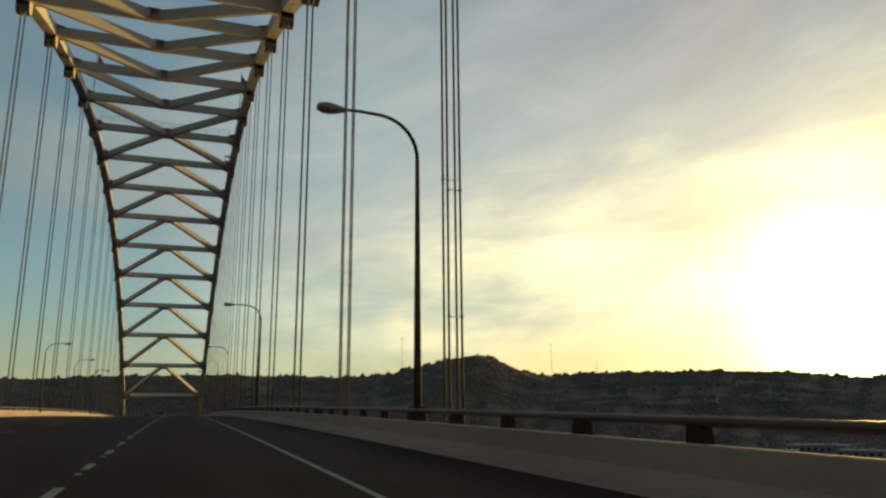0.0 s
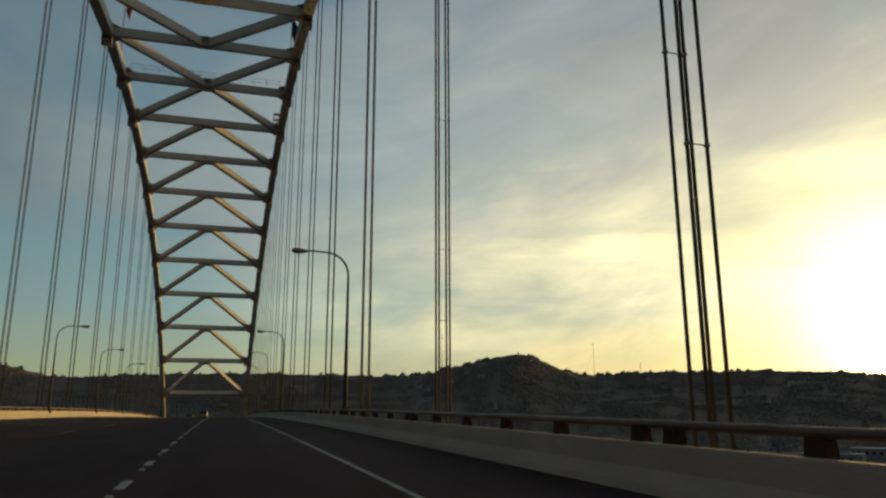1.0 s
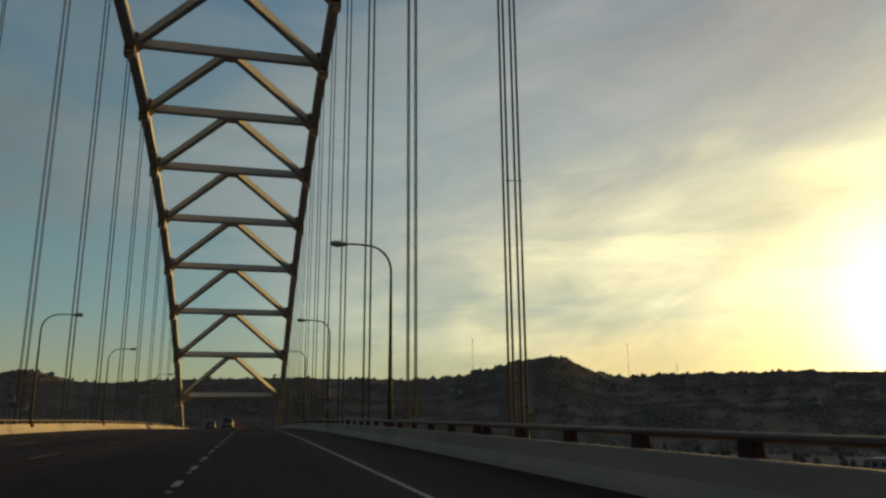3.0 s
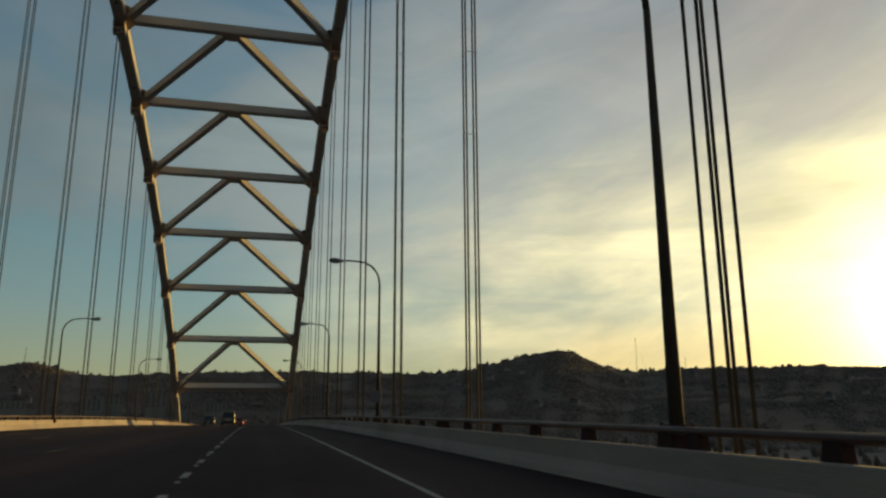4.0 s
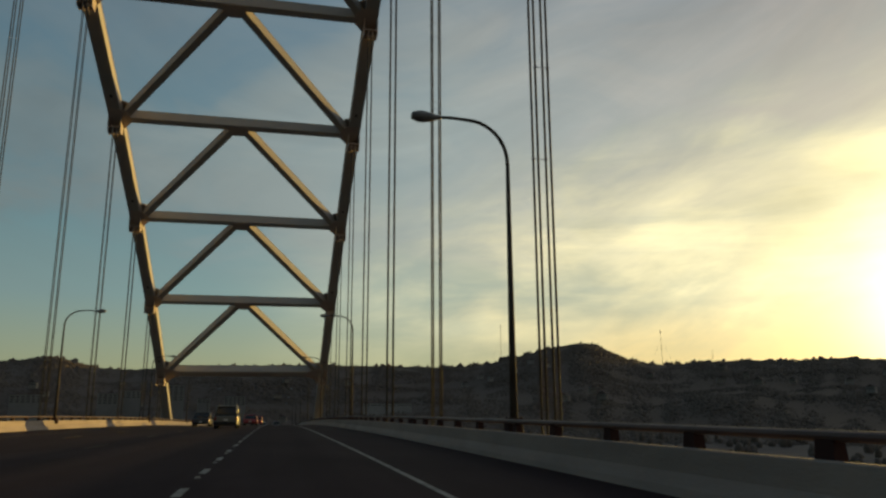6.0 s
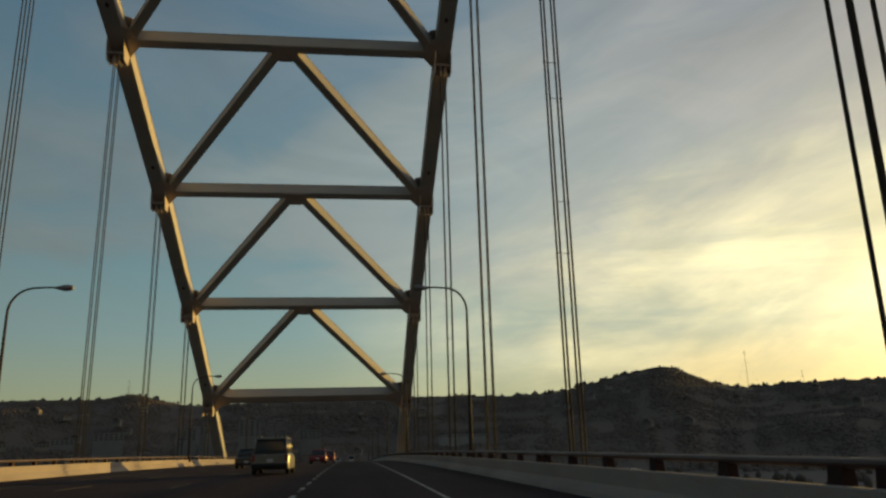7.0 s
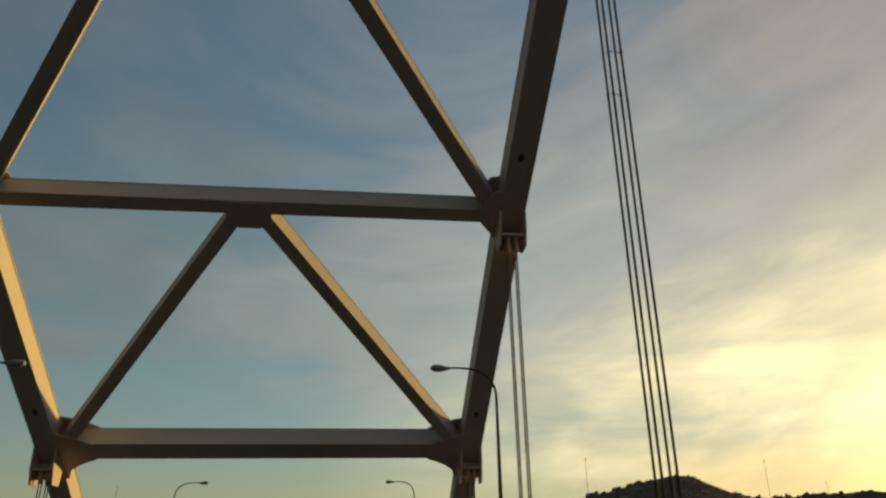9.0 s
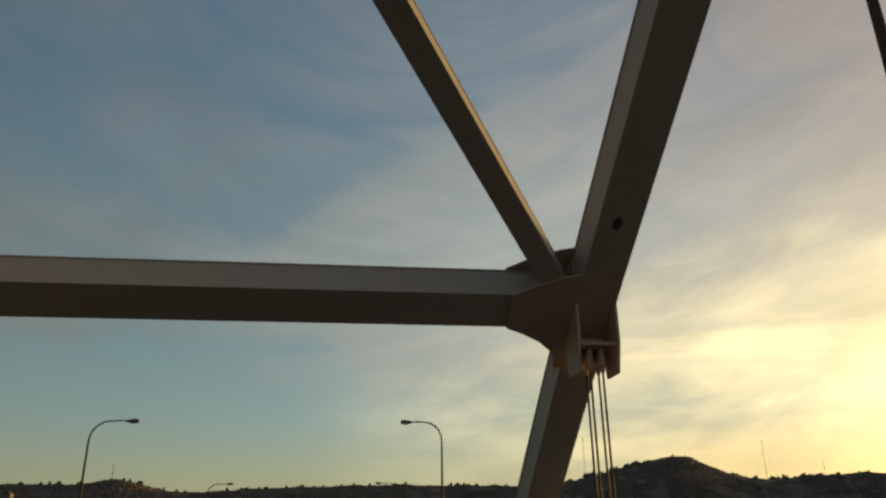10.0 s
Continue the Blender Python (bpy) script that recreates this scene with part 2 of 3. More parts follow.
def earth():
    m, n, b = material("haze_toned_ground", 0.95)
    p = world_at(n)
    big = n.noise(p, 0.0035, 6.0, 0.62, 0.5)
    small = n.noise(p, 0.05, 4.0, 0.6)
    # ground tones lifted and browned like the woods: haze put into the colour
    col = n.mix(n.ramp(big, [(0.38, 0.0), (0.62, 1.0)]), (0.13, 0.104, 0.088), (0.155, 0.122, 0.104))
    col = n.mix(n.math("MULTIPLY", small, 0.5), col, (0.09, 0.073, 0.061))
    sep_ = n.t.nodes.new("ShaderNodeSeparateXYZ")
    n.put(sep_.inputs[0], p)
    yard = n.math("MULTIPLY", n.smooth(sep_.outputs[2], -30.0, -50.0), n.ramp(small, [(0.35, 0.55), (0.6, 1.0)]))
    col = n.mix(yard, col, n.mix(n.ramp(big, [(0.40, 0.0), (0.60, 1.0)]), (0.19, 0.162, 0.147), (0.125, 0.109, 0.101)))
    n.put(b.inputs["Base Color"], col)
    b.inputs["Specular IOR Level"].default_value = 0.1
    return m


def car_paint(name, c, metal=0.3):
    m, n, b = material(name, 0.32, metal)
    p = coords(n)
    dust = n.noise(p, 2.2, 5.0, 0.6)
    n.put(b.inputs["Base Color"], n.mix(n.ramp(dust, [(0.4, 0.0), (0.75, 0.5)]), c, tuple(0.6 * v + 0.04 for v in c)))
    n.put(b.inputs["Roughness"], n.math("ADD", n.math("MULTIPLY", dust, 0.3), 0.2))
    b.inputs["Coat Weight"].default_value = 0.4
    return m


def glass(name, c):
    m, n, b = material(name, 0.08)
    n.put(b.inputs["Base Color"], n.mix(n.noise(coords(n), 1.5), c, tuple(1.6 * v for v in c)))
    b.inputs["Specular IOR Level"].default_value = 0.6
    return m


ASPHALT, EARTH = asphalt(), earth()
# brown winter woods, lifted and warmed in colour to imitate haze and glare
LEAF = leaves("haze_toned_foliage", (0.116, 0.094, 0.077), (0.138, 0.110, 0.090))
GLASS = glass("tinted_glass", (0.012, 0.014, 0.016))
PANE = glass("window_glass", (0.03, 0.035, 0.04))
SILVER, RED, BLACK = car_paint("silver_paint", (0.17, 0.165, 0.15)), car_paint("red_paint", (0.26, 0.012, 0.030), 0.1), car_paint("dark_paint", (0.035, 0.035, 0.04))
WHITE = car_paint("white_paint", (0.34, 0.34, 0.33), 0.0)
LIGHTR, _n, _b = material("tail_lamp_lens", 0.25)
_n.put(_b.inputs["Base Color"], _n.mix(_n.noise(coords(_n), 30.0), (0.15, 0.010, 0.01), (0.22, 0.02, 0.015)))

# ---------------------------------------------------------------- mesh helpers


def box(bm, size, m=Matrix(), bevel=0.0, taper=None):
    """A box of that size at the pose m; taper: how much smaller its top is, across and along."""
    sx, sy, sz = (s / 2 for s in size)
    tx, ty = taper or (1, 1)
    q = [(-sx, -sy, -sz), (sx, -sy, -sz), (sx, sy, -sz), (-sx, sy, -sz), (-sx * tx, -sy * ty, sz), (sx * tx, -sy * ty, sz), (sx * tx, sy * ty, sz), (-sx * tx, sy * ty, sz)]
    v = [bm.verts.new(m @ Vector(p)) for p in q]
    f = [bm.faces.new([v[i] for i in s]) for s in ((3, 2, 1, 0), (4, 5, 6, 7), (0, 1, 5, 4), (1, 2, 6, 5), (2, 3, 7, 6), (3, 0, 4, 7))]
    if bevel:
        bmesh.ops.bevel(bm, geom=list({e for k in f for e in k.edges}), offset=bevel, segments=1, affect="EDGES", profile=0.7)
    return bm


def prism(bm, outline, depth, m=Matrix(), bevel=0.0):
    """A plate with that outline in x and y, from z = -depth/2 to depth/2, at the pose m."""
    lo = [bm.verts.new(m @ Vector((x, y, -depth / 2))) for x, y in outline]
    hi = [bm.verts.new(m @ Vector((x, y, depth / 2))) for x, y in outline]
    k = len(outline)
    f = [bm.faces.new(lo[::-1]), bm.faces.new(hi)] + [bm.faces.new((lo[i], lo[(i + 1) % k], hi[(i + 1) % k], hi[i])) for i in range(k)]
    bmesh.ops.recalc_face_normals(bm, faces=f)
    if bevel:
        bmesh.ops.bevel(bm, geom=list({e for k in f[:2] for e in k.edges}), offset=bevel, segments=1, affect="EDGES")
    return bm


def girder(bm, w, h, length, m=Matrix(), lip=0.035, t=0.05):
    """A box girder along local y with flange lips, in one piece."""
    a, b, c = w / 2, w / 2 + lip, h / 2
    half = [(a, -c + t), (b, -c + t), (b, -c), (-b, -c), (-b, -c + t), (-a, -c + t), (-a, c - t), (-b, c - t), (-b, c), (b, c), (b, c - t), (a, c - t)]
    return prism(bm, half, length, m @ Matrix.Rotation(math.pi / 2, 4, "X"))


def tube(bm, pts, radii, sides=10, caps=True):
    """A round tube along pts."""
    rings = []
    for i, p in enumerate(pts):
        a, b = Vector(pts[max(i - 1, 0)]), Vector(pts[min(i + 1, len(pts) - 1)])
        d = (b - a).normalized()
        u = d.cross(Vector((0.13, 0.97, 0.21))).normalized()
        w = d.cross(u)
        r = radii[i] if isinstance(radii, (list, tuple)) else radii
        rings.append([bm.verts.new(Vector(p) + r * (math.cos(s * math.tau / sides) * u + math.sin(s * math.tau / sides) * w)) for s in range(sides)])
    for a, b in zip(rings, rings[1:]):
        for s in range(sides):
            f = bm.faces.new((a[s], a[(s + 1) % sides], b[(s + 1) % sides], b[s]))
            f.smooth = True
    if caps:
        bm.faces.new(rings[0][::-1])
        bm.faces.new(rings[-1])
    return bm


def mesh_of(name, bm, material_):
    bmesh.ops.recalc_face_normals(bm, faces=bm.faces[:])
    me = bpy.data.meshes.new(name)
    bm.to_mesh(me)
    bm.free()
    me.materials.append(material_)
    return me


def part(name, bm, material_, parent, label=""):
    """One mesh object under a thing or a part."""
    ob = new(name, mesh_of(name, bm, material_))
    ob.parent = parent
    return tagged(ob, label)


def share(name, me, parent, m=Matrix(), label=""):
    """One more object on a mesh that is there already."""
    ob = new(name, me)
    ob.parent, ob.matrix_basis = parent, m
    return tagged(ob, label)


def thing(name, m, label, category, group="", kind=""):
    ob = new(name)
    ob.empty_display_size = 0.3
    ob.matrix_basis = m
    return tagged(ob, label, category, group, kind)


def B():
    return bmesh.new()


# ---------------------------------------------------------------- the bridge's lines
PANEL, CROWN = 13.75, -123.75
HANG_X, ARCH_X = 11.65, 0.20                     # ribs and hangers stand this far from the arch's middle line


def deck(y):
    """Height of the roadway: a long crest over mid-span, steady grades beyond it."""
    d = abs(y - CROWN)
    s = 8.56e-5
    h = -s * d * d if d < 210 else -s * (210 * 210 + 2 * 210 * (d - 210))
    return h + s * CROWN * CROWN


def arch(y):
    """Height of the arch's middle line; it flattens a little towards the portals."""
    return 49.22 - 0.5125 * ((y - CROWN) / PANEL) ** 2 + 0.19 * math.exp((y if y > CROWN else 2 * CROWN - y) / 15.0)


def frame_at(y, x=0.0):
    """The pose of a node: local x across, local y along the arch towards +y, local z square to it."""
    slope = -2 * 0.5125 * (y - CROWN) / PANEL ** 2
    return Matrix.Translation((x, y, arch(y))) @ Matrix.Rotation(math.atan(slope), 4, "X")


def sweep(bm, y0, y1, step, outline):
    """Lay an outline of (x, height over the road) along the road."""
    ys = [y0 + i * (y1 - y0) / round((y1 - y0) / step) for i in range(round((y1 - y0) / step) + 1)]
    rings = [[bm.verts.new((x, y, deck(y) + h)) for x, h in outline] for y in ys]
    k = len(outline)
    for a, b in zip(rings, rings[1:]):
        for i in range(k):
            bm.faces.new((a[i], a[(i + 1) % k], b[(i + 1) % k], b[i]))
    bm.faces.new(rings[0][::-1])
    bm.faces.new(rings[-1])
    return bm


Y0, Y1 = -460.0, 480.0
BANK = 0.15                                      # the far edge of the deck lies a little higher
# ---------------------------------------------------------------- roadway
road = tagged(new("road", mesh_of("road", sweep(B(), Y0, Y1, 5.0, [(-10.45, BANK), (-3.4, 0), (10.45, 0), (10.45, -0.35), (-10.45, -0.35)]), ASPHALT)),
              "dark worn asphalt bridge roadway with four lanes", "road", kind="structure")
for s in (-1, 1):
    part("deck_edge", sweep(B(), Y0, Y1, 5.0, [(s * 10.452, -0.02), (s * 11.0, -0.02), (s * 11.0, -2.4), (s * 10.6, -2.4), (s * 10.452, -0.5)]), GIRDER, road, "grey steel edge girder")
    e = 0 if s > 0 else BANK * 4.0 / 7.05
    part("edge_line", sweep(B(), Y0, Y1, 5.0, [(s * 7.40 - 0.05, e + 0.007), (s * 7.40 + 0.05, e + 0.006), (s * 7.40 + 0.05, e - 0.02), (s * 7.40 - 0.05, e - 0.02)]), PAINT if s > 0 else WORN, road, "worn white edge line")

# concrete walls along both edges, with a sloped foot
for s, side in ((1, "right"), (-1, "left")):
    outline = [(10.30, 0.004), (10.34, 0.12), (10.46, 0.30), (10.50, 0.61), (10.52, 0.63), (10.61, 0.63), (10.65, 0.55), (10.92, 0.54), (10.95, 0.51), (10.95, -0.1), (10.46, -0.1)]
    wall = tagged(new("barrier_wall", mesh_of("barrier_wall", sweep(B(), Y0, Y1, 5.0, [(s * x, h + (0 if s > 0 else BANK)) for x, h in outline]), CONCRETE)),
                  "weathered pale concrete parapet wall along the roadway" if s > 0 else "sunlit pale concrete parapet wall along the roadway", "barrier", kind="structure")

# ---------------------------------------------------------------- arch
arch_top = thing("arch", Matrix.Translation((ARCH_X, 0, 0)), "grey-green painted steel box arch with braced ribs over the roadway", "bridge arch")
RIB_W, RIB_H = 1.10, 1.18


def rib_segment(k):
    """One straight length of a rib between two nodes, in the middle plane."""
    a, b = Vector((0, -PANEL * (k + 1), arch(-PANEL * (k + 1)))), Vector((0, -PANEL * k, arch(-PANEL * k)))
    d = b - a
    m = Matrix.Translation((a + b) / 2) @ Matrix.Rotation(math.atan2(d.z, d.y), 4, "X")
    bm = girder(B(), RIB_W, RIB_H + 0.04, d.length + 0.10, m)
    return mesh_of("rib_segment", bm, STEEL)


for k in range(-5, 23):
    me = rib_segment(k)
    for s in (-1, 1):
        seg = share("rib_segment", me, arch_top, Matrix.Translation((s * HANG_X, 0, 0)))
        ym = -PANEL * (k + 0.36)
        za = arch(-PANEL * k) + 0.36 * (arch(-PANEL * (k + 1)) - arch(-PANEL * k))
        m = Matrix.Translation((0, ym, za)) @ Matrix.Rotation(math.atan2(arch(-PANEL * k) - arch(-PANEL * (k + 1)), PANEL), 4, "X")
        hm = Matrix.Translation((0, -PANEL * k, arch(-PANEL * k))) @ Matrix.Rotation(math.atan2(arch(-PANEL * k) - arch(-PANEL * (k + 1)), PANEL), 4, "X")
        ring = [(0.13 * math.cos(q * math.tau / 16), 0.20 * math.sin(q * math.tau / 16)) for q in range(16)]
        part("access_hatch", prism(B(), ring, 0.03, hm @ Matrix.Translation((-0.06 * s, -3.18, -RIB_H / 2 - 0.03))), POLE, seg, "small dark oval hatch")
        for h in (-1, 1):
            part("splice_plate", box(B(), (0.66, 1.0, 0.025), m @ Matrix.Translation((0, 0, h * (RIB_H / 2 + 0.03)))), STEEL, seg)


def cross_beam(size):
    bm = girder(B(), size[0], size[1], 2 * (HANG_X - 0.57), Matrix.Rotation(math.pi / 2, 4, "Z"))
    return mesh_of("cross_beam", bm, STEEL)


beam_mesh, portal_mesh = cross_beam((0.60, 1.13)), cross_beam((1.12, 1.17))


def node_plate(s, far, portal):
    """The outline of the plate that joins rib, cross beam and brace; far: +1 where the brace comes in from -y."""
    i, o = HANG_X - 0.57, HANG_X + 0.58
    w = 0.60 if portal else 0.33
    pts = [(o, -1.6), (i, -1.42), (i - 0.42, -1.32)]
    if portal:
        pts += [(i - 1.25, -0.98), (i - 1.90, -w), (i - 1.90, w), (i - 1.40, 0.80), (i - 0.85, 1.10), (i - 0.40, 1.50), (i - 0.22, 2.15)]
    else:
        pts += [(i - 0.98, -w), (i - 0.80, w), (i - 0.02, 1.20)]
    pts += [(o, 1.9)]
    return [(s * x, far * y) for x, y in pts]


def apex_plate(far):
    return [(-0.95, -0.30 * far), (0.95, -0.30 * far), (0.98, 0.55 * far), (0.46, 1.05 * far), (-0.46, 1.05 * far), (-0.98, 0.55 * far)]


for k in range(0, 19):
    y = -PANEL * k
    f = frame_at(y)
    beam = share("cross_beam", portal_mesh if k in (0, 18) else beam_mesh, arch_top, f)
    dirs = () if k in (0, 18) else (1,) if k < 9 else (-1,) if k > 9 else (1, -1)
    for far in dirs:
        for h in (-1, 1):
            part("apex_gusset", prism(B(), apex_plate(far), 0.04 + 0.004 * far, Matrix.Translation((0, 0, 0.585 if h > 0 else -0.625))), PLATE, beam, "brown-stained steel gusset plate")
    far = 1 if k <= 9 else -1
    for s in (-1, 1):
        for h in (-1, 1):
            part("node_gusset", prism(B(), node_plate(s, far, k in (0, 18)), 0.05, Matrix.Translation((0, 0, h * 0.635))), PLATE, beam, "brown-stained steel gusset plate")


def brace(k, s, far):
    """A box strut from the middle of one cross beam to the end of the next one down."""
    y0, y1 = -PANEL * k, -PANEL * k + far * PANEL
    fa, fb = frame_at(y0), frame_at(y1)
    a = fa @ Vector((s * 0.60, far * 0.55, 0))
    b = fb @ Vector((s * (HANG_X - 1.05), -far * 0.6, 0))
    d = (b - a).normalized()
    n = ((fa.to_3x3() @ Vector((0, 0, 1))) + (fb.to_3x3() @ Vector((0, 0, 1)))).normalized()
    w = d.cross(n).normalized()
    n = w.cross(d)
    m = Matrix((w, d, n)).transposed().to_4x4()
    m.translation = (a + b) / 2 - 0.05 * n
    bm = girder(B(), 0.60, 1.09, (b - a).length, m, 0.02, 0.04)
    part("diagonal_brace", bm, STEEL, arch_top)


for k in range(1, 10):
    for s in (-1, 1):
        brace(k, s, 1)
        brace(18 - k, s, -1)

# the bracket under each node, from which the hangers start
def hanger_bracket(high, foot):
    bm = B()
    for x in (-0.58, 0.56):
        prism(bm, [(-0.70, high), (0.70, high), (0.70, foot + 0.85), (0.45, foot), (-0.45, foot), (-0.70, foot + 0.85)], 0.07, Matrix.Translation((x, 0, 0)) @ Matrix.Rotation(math.pi / 2, 4, "Y") @ Matrix.Rotation(math.pi / 2, 4, "Z"))
    box(bm, (1.08, 0.06, 1.72), Matrix.Translation((0, 0.42, -1.04)))
    box(bm, (1.10, 1.0, 0.10), Matrix.Translation((0, 0, -1.42)))
    return mesh_of("hanger_bracket", bm, PLATE)


bracket_mesh, portal_bracket_mesh = hanger_bracket(0.2, -1.95), hanger_bracket(1.0, -2.25)
for k in range(0, 19):
    for s in (-1, 1):
        share("hanger_bracket", bracket_mesh if 0 < k < 18 else portal_bracket_mesh, arch_top, Matrix.Translation((s * HANG_X, -PANEL * k, arch(-PANEL * k))))

# ---------------------------------------------------------------- hangers
CA, CB = 0.182, 0.190
for k in range(0, 19):
    y = -PANEL * k
    for s in (-1, 1):
        top, low = arch(y) - 1.45, deck(y) - 1.6
        h = thing("hanger", Matrix.Translation((ARCH_X + s * HANG_X, y, low)), "group of four thin steel hanger cables from arch to deck", "hanger cables", "hangers along the deck edges")
        L = top - low
        for dx in (-CA, CA):
            for dy in (-CB, CB):
                part("cable", tube(B(), [(dx, dy, 0), (dx, dy, L * 0.5), (dx, dy, L)], 0.033, 8), CABLE, h)
                part("socket", tube(B(), [(dx, dy, L - 0.75), (dx, dy, L - 0.55), (dx, dy, L - 0.02)], [0.045, 0.085, 0.095], 10), PLATE, h)
        random.seed(100 * k + s)
        for z in [L * f for f in ((0.24, 0.36, 0.48, 0.60, 0.74) if L > 30 else (0.3, 0.62) if L > 14 else ())]:
            for dy in (-CB, CB):                 # thin spacers that tie two cables together
                zz = z + random.uniform(-2.0, 2.0)
                if random.random() < 0.35:
                    continue
                bm = box(B(), (2 * CA + 0.04, 0.014, 0.016), Matrix.Translation((0, dy, zz)))
                for dx in (-CA, CA):
                    box(bm, (0.072, 0.072, 0.055), Matrix.Translation((dx, dy, zz)))
                part("clamp", bm, LAMPHEAD, h)
        part("anchor_box", box(B(), (0.9, 1.0, 1.0), Matrix.Translation((0, 0, 0.1)), 0.03), GIRDER, h, "grey steel anchor box")

# ---------------------------------------------------------------- lamps
LAMP_K = (17, 14, 11, 9, 7, 4, 1, -2, -5, -8, -11)


def street_lamp(label):
    """A tapered pole with a bent arm that reaches over the road towards -x."""
    t = thing("street_lamp", Matrix(), label, "street lamp", "lamps along both parapets")
    part("pole", tube(B(), [(0, 0, 0.9), (0, 0, 4.0), (0, 0, 7.62)], [0.115, 0.088, 0.060], 14), POLE, t)
    arc = [(0, 0, 7.57)]
    for i in range(1, 11):
        a = i / 10 * math.pi / 2
        arc.append((-1.25 + 1.25 * math.cos(a), 0, 7.57 + 1.22 * math.sin(a) ** 0.92))
    arc += [(-1.7, 0, 8.815), (-2.25, 0, 8.81)]
    part("arm", tube(B(), arc, [0.060 - 0.0015 * i for i in range(len(arc))], 12), POLE, t)
    bm = B()
    pts, rad = [], []
    for i in range(13):
        f = i / 12
        pts.append((-2.06 - 0.92 * f, 0, 8.805 - 0.035 * math.sin(f * math.pi)))
        rad.append(0.045 + 0.165 * math.sin(math.pi * min(1, f ** 1.25 * 0.90 + 0.02)) ** 0.8 * (0.62 + 0.50 * f))
    tube(bm, pts, rad, 14)
    for v in bm.verts:
        v.co.z = 8.805 + (v.co.z - 8.805) * (0.82 if v.co.z > 8.805 else 0.70)
    part("lamp_head", bm, LAMPHEAD, t, "grey cobra lamp head")
    bm = tube(B(), [(-2.34, 0, 8.735), (-2.44, 0, 8.735), (-2.66, 0, 8.735), (-2.86, 0, 8.735), (-2.94, 0, 8.735)], [0.03, 0.13, 0.17, 0.12, 0.03], 14)
    for v in bm.verts:
        v.co.z = 8.735 + (v.co.z - 8.735) * 0.42
    part("lens", bm, LENS, t, "dull grey glass lens")
    base = part("base", box(box(B(), (0.46, 0.46, 0.33), Matrix.Translation((-0.02, 0, 0.70)), 0.03, (0.9, 0.9)), (0.40, 0.40, 0.10), Matrix.Translation((0, 0, 0.90)), 0.02), RAIL, t, "rusty steel base block")
    for dx in (-0.16, 0.16):
        for dy in (-0.16, 0.16):
            part("bolt", tube(B(), [(dx, dy, 0.93), (dx, dy, 0.975)], 0.025, 6), RAIL, base)
    return t


lamp = street_lamp("tall dark street lamp with a curved arm on the parapet")
LAMP_X = 10.75
REACH = {14: 1.04, 11: 1.0, 1: 0.97}                      # arms differ a little in length
first = True
for k in LAMP_K:
    y = -PANEL * k
    for s in (1, -1):
        m = Matrix.Translation((s * LAMP_X + (0.11 if s > 0 else 0.17), y, deck(y))) @ Matrix.Rotation(0 if s > 0 else math.pi, 4, "Z") @ Matrix.Diagonal((REACH.get(k, 0.94) if s > 0 else 1.0, 1, 1, 1))
        if first:
            lamp.matrix_basis = m
            first = False
            continue
        copy = copy_thing(lamp, m)
        if k == 9 and s > 0:
            tagged(copy, "tall dark street lamp with a grey sign panel on its pole")
            sign = part("sign_panel", box(B(), (0.56, 0.03, 0.58), pose(-0.13, -0.16, 1.88, 0, 0, 0), 0.012), SIGN, copy, "blank grey metal sign panel")
            for dz in (-0.18, 0.18):
                part("sign_bracket", box(B(), (0.34, 0.12, 0.04), Matrix.Translation((-0.05, -0.11, 1.88 + dz))), POLE, sign)

# ---------------------------------------------------------------- guard rails
bm = box(B(), (0.18, 0.31, 0.30), Matrix.Translation((0, 0, 0.69)), 0.0, (0.8, 0.85))
post_mesh = mesh_of("post", bm, RAIL)
for s in (1, -1):
    rail = thing("guard_rail", Matrix(), "rusty brown steel guard rail on short posts along the parapet" if s > 0 else "brown steel guard rail on short posts on the sunlit parapet", "guard rail", "guard rails")
    lift = 0 if s > 0 else BANK
    outline = [(s * (10.70 + 0.085 * math.cos(a * math.tau / 10)), lift + 0.87 + 0.062 * math.sin(a * math.tau / 10)) for a in range(10)]
    part("rail_tube", sweep(B(), Y0, Y1, 5.0, outline), RAILTUBE, rail)
    for k in range(-18, 31):                     # four posts to a panel, and a pair at its joint
        for f in (-0.004, 0.055, 0.236, 0.427, 0.617, 0.807):
            y = -PANEL * (k + f)
            if f > 0 or k not in LAMP_K:
                share("post", post_mesh, rail, Matrix.Translation((s * 10.70, y, deck(y) + lift)))

# ---------------------------------------------------------------- lane marks
bm = box(B(), (0.13, 1.15, 0.012), Matrix.Translation((0, 0, 0.004)))
dash_mesh = mesh_of("lane_dash", bm, PAINT)
dot_mesh = mesh_of("lane_marker", box(B(), (0.11, 0.14, 0.03), Matrix.Translation((0, 0, 0.012)), 0.0, (0.6, 0.6)), PAINT)
worn_mesh = mesh_of("lane_dash", box(B(), (0.12, 3.6, 0.012), Matrix.Translation((0, 0, 0.004))), WORN)


def lie(x, y):
    """A pose flat on the roadway."""
    e = BANK * max(0.0, -3.4 - x) / 7.05
    return Matrix.Translation((x, y, deck(y) + e)) @ Matrix.Rotation(math.atan((deck(y + 1) - deck(y - 1)) / 2), 4, "X")


for i in range(-60, 66):
    m = lie(3.72, 0.8 - 3.972 * i)
    share("lane_dash", dash_mesh, road, m)
    if i > -20:
        share("lane_marker", dot_mesh, road, m @ Matrix.Translation((0, -1.5, 0)))
for x in (-1.05, -4.75):                         # longer, worn dashes between the other lanes
    for i in range(-10, 26):
        share("lane_dash", worn_mesh, road, lie(x, -146.8 + 12.2 * i))

